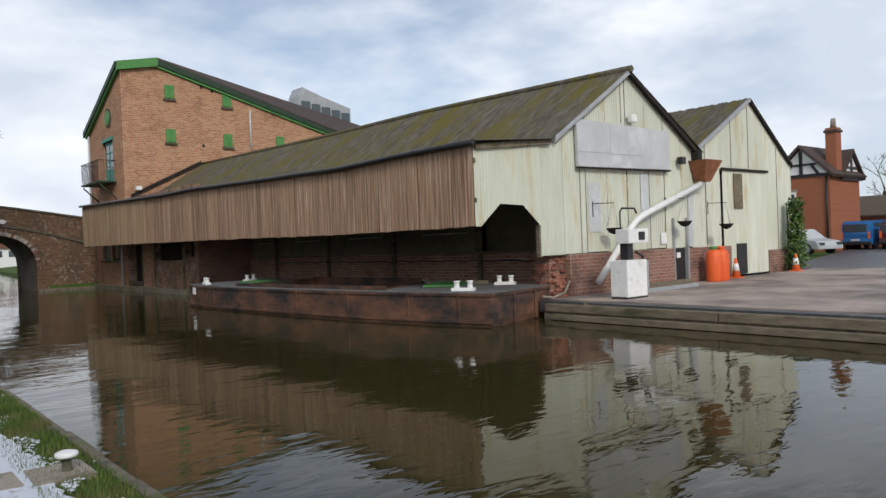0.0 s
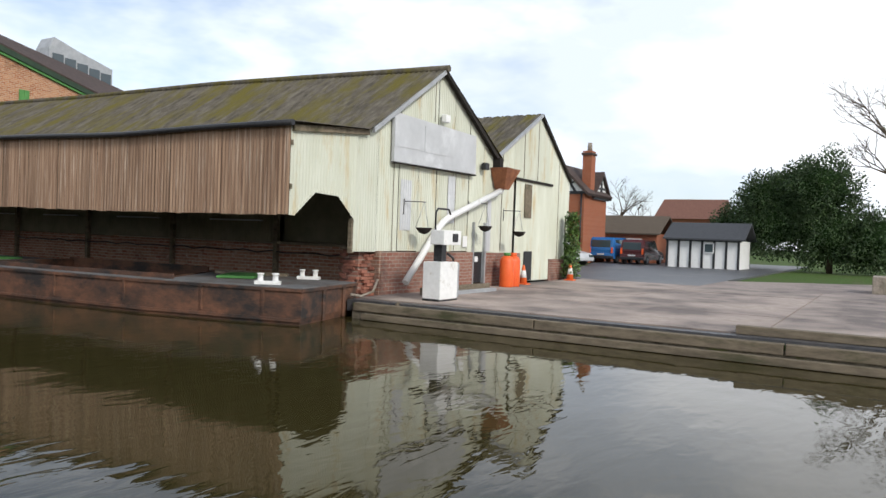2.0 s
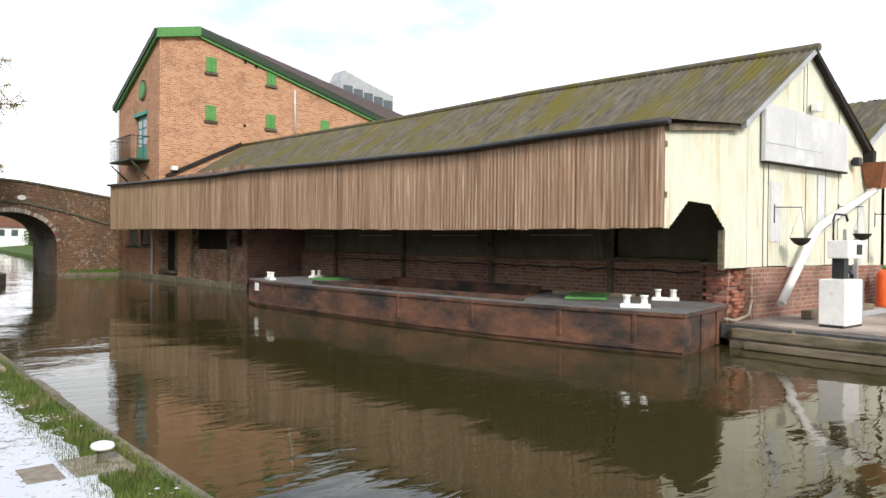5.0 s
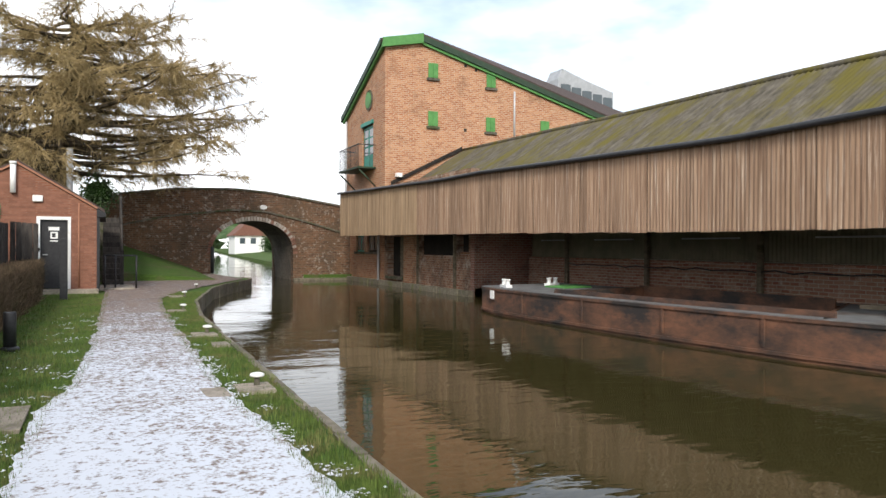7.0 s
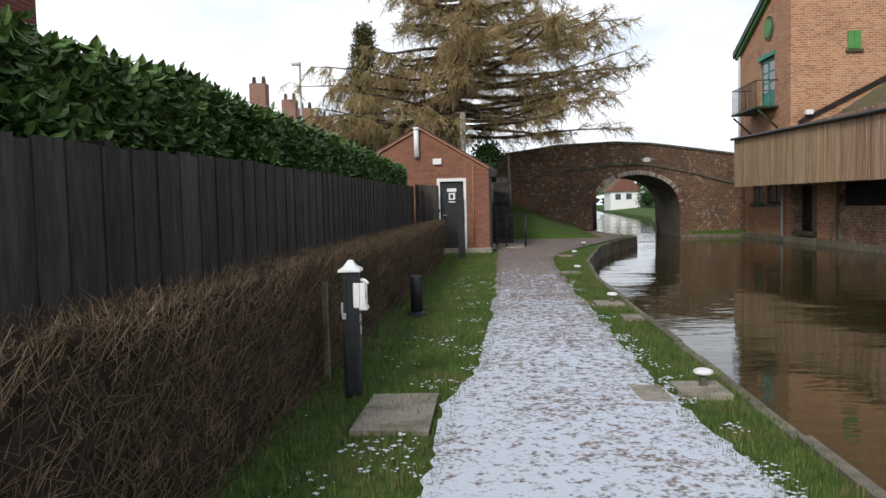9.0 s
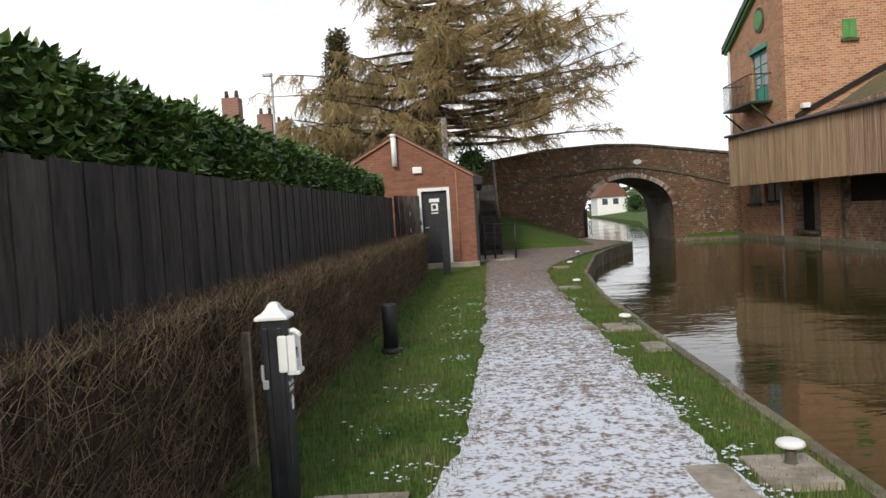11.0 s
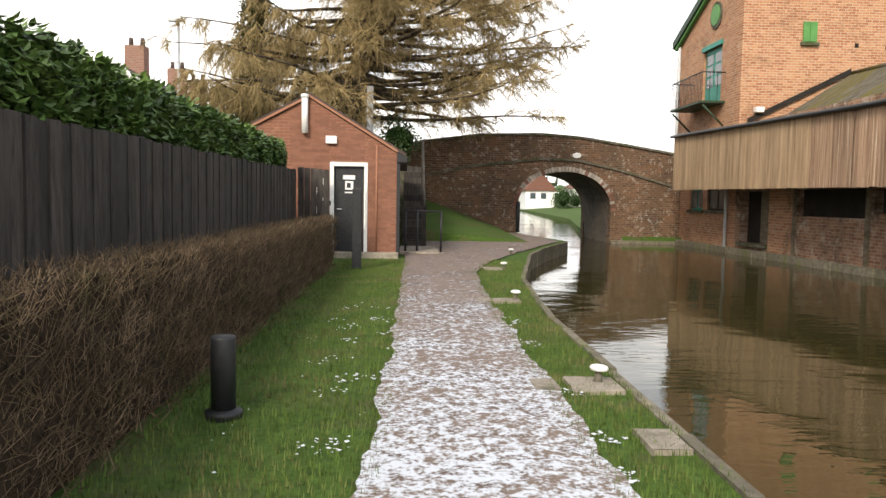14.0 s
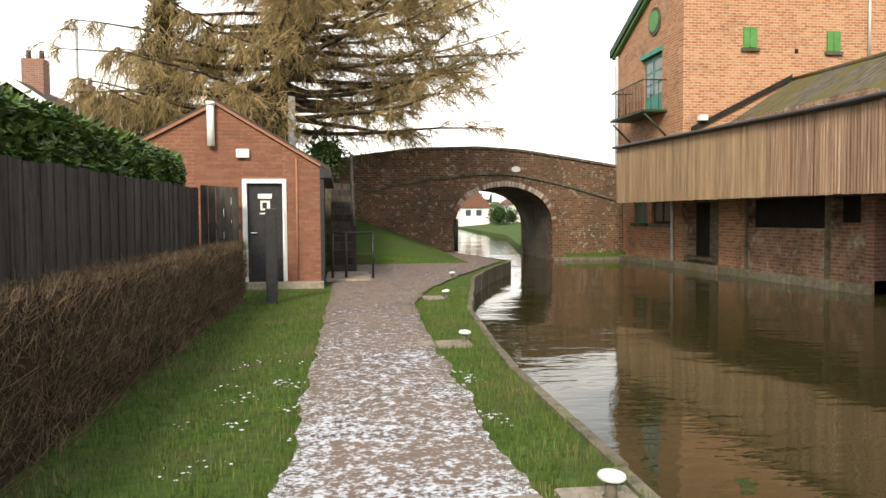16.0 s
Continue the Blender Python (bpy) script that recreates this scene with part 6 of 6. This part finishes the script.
def leafy(name, label, at, clumps, rg, n, leaf, size, flat=1.0):
    ob = thing(name, at, label, "tree" if "bush" not in name else "bush")
    top = max(c[2] for c, r in clumps)
    part("trunk", T((at[0], at[1], at[2] - 0.1), (at[0], at[1], max(0.4, top * 0.8)), 0.2, 0.06, 8), M_bark, ob)
    # Dark lumps fill each clump in place of shade between leaves.
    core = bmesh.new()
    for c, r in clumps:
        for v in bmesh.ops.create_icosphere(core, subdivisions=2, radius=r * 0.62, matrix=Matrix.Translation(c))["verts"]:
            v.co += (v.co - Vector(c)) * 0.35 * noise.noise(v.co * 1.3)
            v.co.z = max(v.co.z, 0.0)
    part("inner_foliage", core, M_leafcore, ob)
    items = []
    tot = sum(r * r for c, r in clumps)
    for c, r in clumps:
        for i in range(int(n * r * r / tot)):
            v = Vector((rg.gauss(0, 1), rg.gauss(0, 1), rg.gauss(0, 1))).normalized()
            k = (0.72 + 0.4 * noise.noise((v.x * 2.2 + c[0], v.y * 2.2, v.z * 2.2 + c[2]))) * rg.uniform(0.7, 1.08)
            p = Vector(c) + v * (r * k * 1.25)
            if p.z < 0.05:
                continue
            items.append((p, axes(v + Vector((rg.gauss(0, 0.7), rg.gauss(0, 0.7), rg.gauss(-0.2, 0.7))), rg.uniform(0, 3)), (size * rg.uniform(0.6, 1.3), size * 0.6, size * 0.4)))
    stuff("crown", *quads(items, LEAF), leaf, parent=ob)
    return ob


leafy("evergreen_tree", "dark evergreen thicket behind the garage", (55, 6, 0), [((55, 6.2, 2.6), 2.6), ((55, 6.6, 5.4), 2.4), ((55.5, 9.5, 3.0), 2.4), ((55.5, 10.0, 4.8), 1.9), ((55, 3.6, 2.0), 2.3), ((56, 8, 5.4), 2.0)], random.Random(21), 42000, M_ivy, 0.18)
leafy("evergreen_tree", "dark green trees behind the garage roof", (62, 14, 0), [((62, 13.4, 2.8), 1.8), ((62, 12, 3.4), 2.2), ((64, 10.5, 5.0), 2.2)], random.Random(22), 16000, M_ivy, 0.2)
leafy("garden_bush", "clipped green bush before the brick house", (46.5, 23.4, 0), [((46.5, 23.4, 1.0), 1.1), ((46.5, 22.7, 1.0), 1.0)], random.Random(23), 1800, M_leaf, 0.2)
leafy("ivy_clad_tree", "ivy-clad tree trunk behind the hut", (-5.7, 44, 0), [((-5.6, 44, 2.5), 1.15), ((-5.65, 44, 3.9), 1.1), ((-5.6, 44, 5.3), 1.0), ((-5.5, 44, 6.6), 0.9), ((-5.55, 44, 7.7), 0.78), ((-5.5, 44, 8.7), 0.66), ((-5.45, 44, 9.5), 0.5)], random.Random(24), 18000, M_brownivy, 0.12)
leafy("garden_bush", "dark green bush behind the hut", (0.4, 41.5, 0), [((-0.3, 40.8, 2.6), 0.9), ((0.2, 41.5, 3.6), 0.8), ((-3.0, 41, 2.4), 1.3)], random.Random(25), 3600, M_ivy, 0.13)
leafy("conifer_tree", "dark conifer beside the terraced houses", (-15.2, 50, 0), [((-15.2, 50, 4.5), 1.1), ((-15.2, 50, 6.3), 0.9), ((-15.2, 50, 7.9), 0.55)], random.Random(26), 1600, M_ivy, 0.3)

# terrace of houses with chimneys, lamp post, house behind the fence
ter = thing("terraced_houses", (-15, 62, 0), "row of brick houses with tall red chimneys", "houses")
part("wall", B(-17, -11, 52, 78, -0.1, 5.5), B_shed, ter)
part("roof", prism([(-17.4, 5.4), (-14, 7.7), (-10.6, 5.4), (-10.6, 5.55), (-14, 7.9), (-17.4, 5.55)], "y", 51.8, 78.2), M_slate, ter)
part("bargeboard", prism([(-17.4, 5.3), (-14, 7.6), (-10.6, 5.3), (-10.6, 5.6), (-14, 7.95), (-17.4, 5.6)], "y", 51.6, 51.75), M_whitepaint, ter)
for y in (54.6, 61.5, 66, 71):
    c = part("chimney", B(-14.4, -13.4, y - 0.4, y + 0.4, 6.9, 9.2), B_shed, ter)
    for dx in (-0.3, 0.3):
        part("chimney_pot", lathe([(0.14, 9.2), (0.11, 9.65)], 8, (-13.9 + dx, y, 0)), M_slate, c)
pole = thing("utility_pole", (-0.75, 39.2, 0), "plain grey timber pole behind the hut", "pole")
part("pole", T((-0.75, 39.2, -0.1), (-0.75, 39.2, 5.1), 0.13, 0.11), M_grey, pole)
lp = thing("street_lamp", (-8.8, 45, 0), "tall grey street lamp", "lamp")
part("pole", T((-8.8, 45, -0.1), (-8.8, 45, 8.4), 0.08, 0.05), M_grey, lp)
part("head", B(-9.2, -8.75, 44.9, 45.1, 8.35, 8.5, 0.03), M_grey, lp)
nb = thing("neighbour_house", (-10, 18, 0), "dark red brick house behind the laurel hedge", "house")
part("wall", B(-14, -6.15, 15, 20, -0.1, 7.0), brick_mat("dull_red_brick", (0.13, 0.035, 0.025), (0.17, 0.05, 0.035), (0.2, 0.12, 0.1), "x"), nb)
part("roof", prism([(-14.4, 6.9), (-10, 9.5), (-5.9, 6.9)], "y", 14.7, 20.2), M_slate, nb)
# beyond the bridge
wf = thing("white_cottage", (25, 152, 0), "white house with a red roof beyond the bridge", "house")
part("wall", B(22.5, 28, 150, 158, -0.1, 3.6), M_whitepaint, wf)
part("roof", prism([(22.0, 3.4), (25.4, 6.6), (28.5, 3.4)], "y", 149.6, 158.4), M_redtile, wf)
for x in (23.4, 25.4):
    part("window", B(x, x + 1.0, 149.95, 150, 1.9, 3.0), M_glass, wf)
wf = thing("white_bungalow", (32, 142, 0), "low white bungalow with a red roof", "house")
part("wall", B(29.2, 36, 140, 148, -0.1, 3.9), M_whitepaint, wf)
part("roof", prism([(28.8, 3.7), (32.6, 6.2), (36.5, 3.7)], "y", 139.6, 148.4), M_redtile, wf)
part("window", B(30.5, 31.8, 139.95, 140, 2.3, 3.3), M_glass, wf)
bm = bmesh.new()
bm.faces.new([bm.verts.new(p) for p in ((10.4, 54, -0.11), (15.1, 79, -0.11), (22.1, 150, -0.11), (50, 150, 2.2), (45, 60, 2.2))])
setting("ground_bank_far", bm, M_grass, "mown green bank beyond the bridge", "ground")
leafy("garden_bush", "brown-green garden bush beyond the bridge", (25, 128, 0.5), [((25, 128, 1.9), 1.9), ((27, 129, 1.6), 1.5)], random.Random(27), 1500, M_ivy, 0.3)
items = []
for i in range(2600):
    a = rg.uniform(-1.35, 1.35)
    R = rg.uniform(210, 300)
    h = 7 + 4 * noise.noise((a * 6, 0, 0))
    items.append((Vector((R * math.sin(a), R * math.cos(a), rg.uniform(0, h))), axes((rg.gauss(0, 1), rg.gauss(0, 1), 0.3), rg.uniform(0, 3)), (5.5, 3.0, 2.0)))
stuff("far_woods", *quads(items, LEAF), M_ivy, "distant line of winter woods", "woods")

# concrete bays of the yard
for i in range(4):
    for j in range(9):
        x0, y1 = 13.55 + 3.48 * i, 12.72 - 4.1 * j
        bay = part("concrete_bay", B(x0, x0 + 3.45, y1 - 4.07, y1, -0.044, -0.018 + rg.uniform(-0.004, 0.004)), M_bay, yard)
# bricks of the hut front, course by course
hb_ = mesh_of(B(-0.1065, 0.1065, -0.006, 0.004, -0.032, 0.032), "brick", M_hutbrick)
hh_ = mesh_of(B(-0.051, 0.051, -0.006, 0.004, -0.032, 0.032), "brick", M_hutbrick)
fw = next(o for o in hut.children if o.name.startswith("front_wall"))
count = 0
for c in range(48):
    z = 0.05 + 0.075 * c
    for x0, x1 in ((-0.39, 0.27), (-1.26, -0.40), (-2.2, -1.29)):
        if (x0 == -1.26 and z < 2.26) or (x0 == -2.2 and z < 1.6) or count > 310:
            continue
        x = x0 + (0.1125 if c % 2 else 0.0)
        pieces = []
        if c % 2:
            pieces.append((x0 + 0.052, hh_))
        while x + 0.2 < x1:
            pieces.append((x + 0.108, hb_))
            x += 0.225
        if x + 0.1 < x1:
            pieces.append((x + 0.053, hh_))
        for px, me in pieces:
            if z + 0.05 < lerp(HT, px + 0.11) and z + 0.05 < lerp(HT, px - 0.11):
                ob = new("brick", me)
                ob.parent, ob.matrix_parent_inverse = fw, (hut.matrix_basis @ fw.matrix_parent_inverse @ fw.matrix_basis).inverted()
                ob.matrix_basis = Matrix.Translation((px, 31.698 + rg.uniform(-0.0015, 0.0015), z))
                count += 1
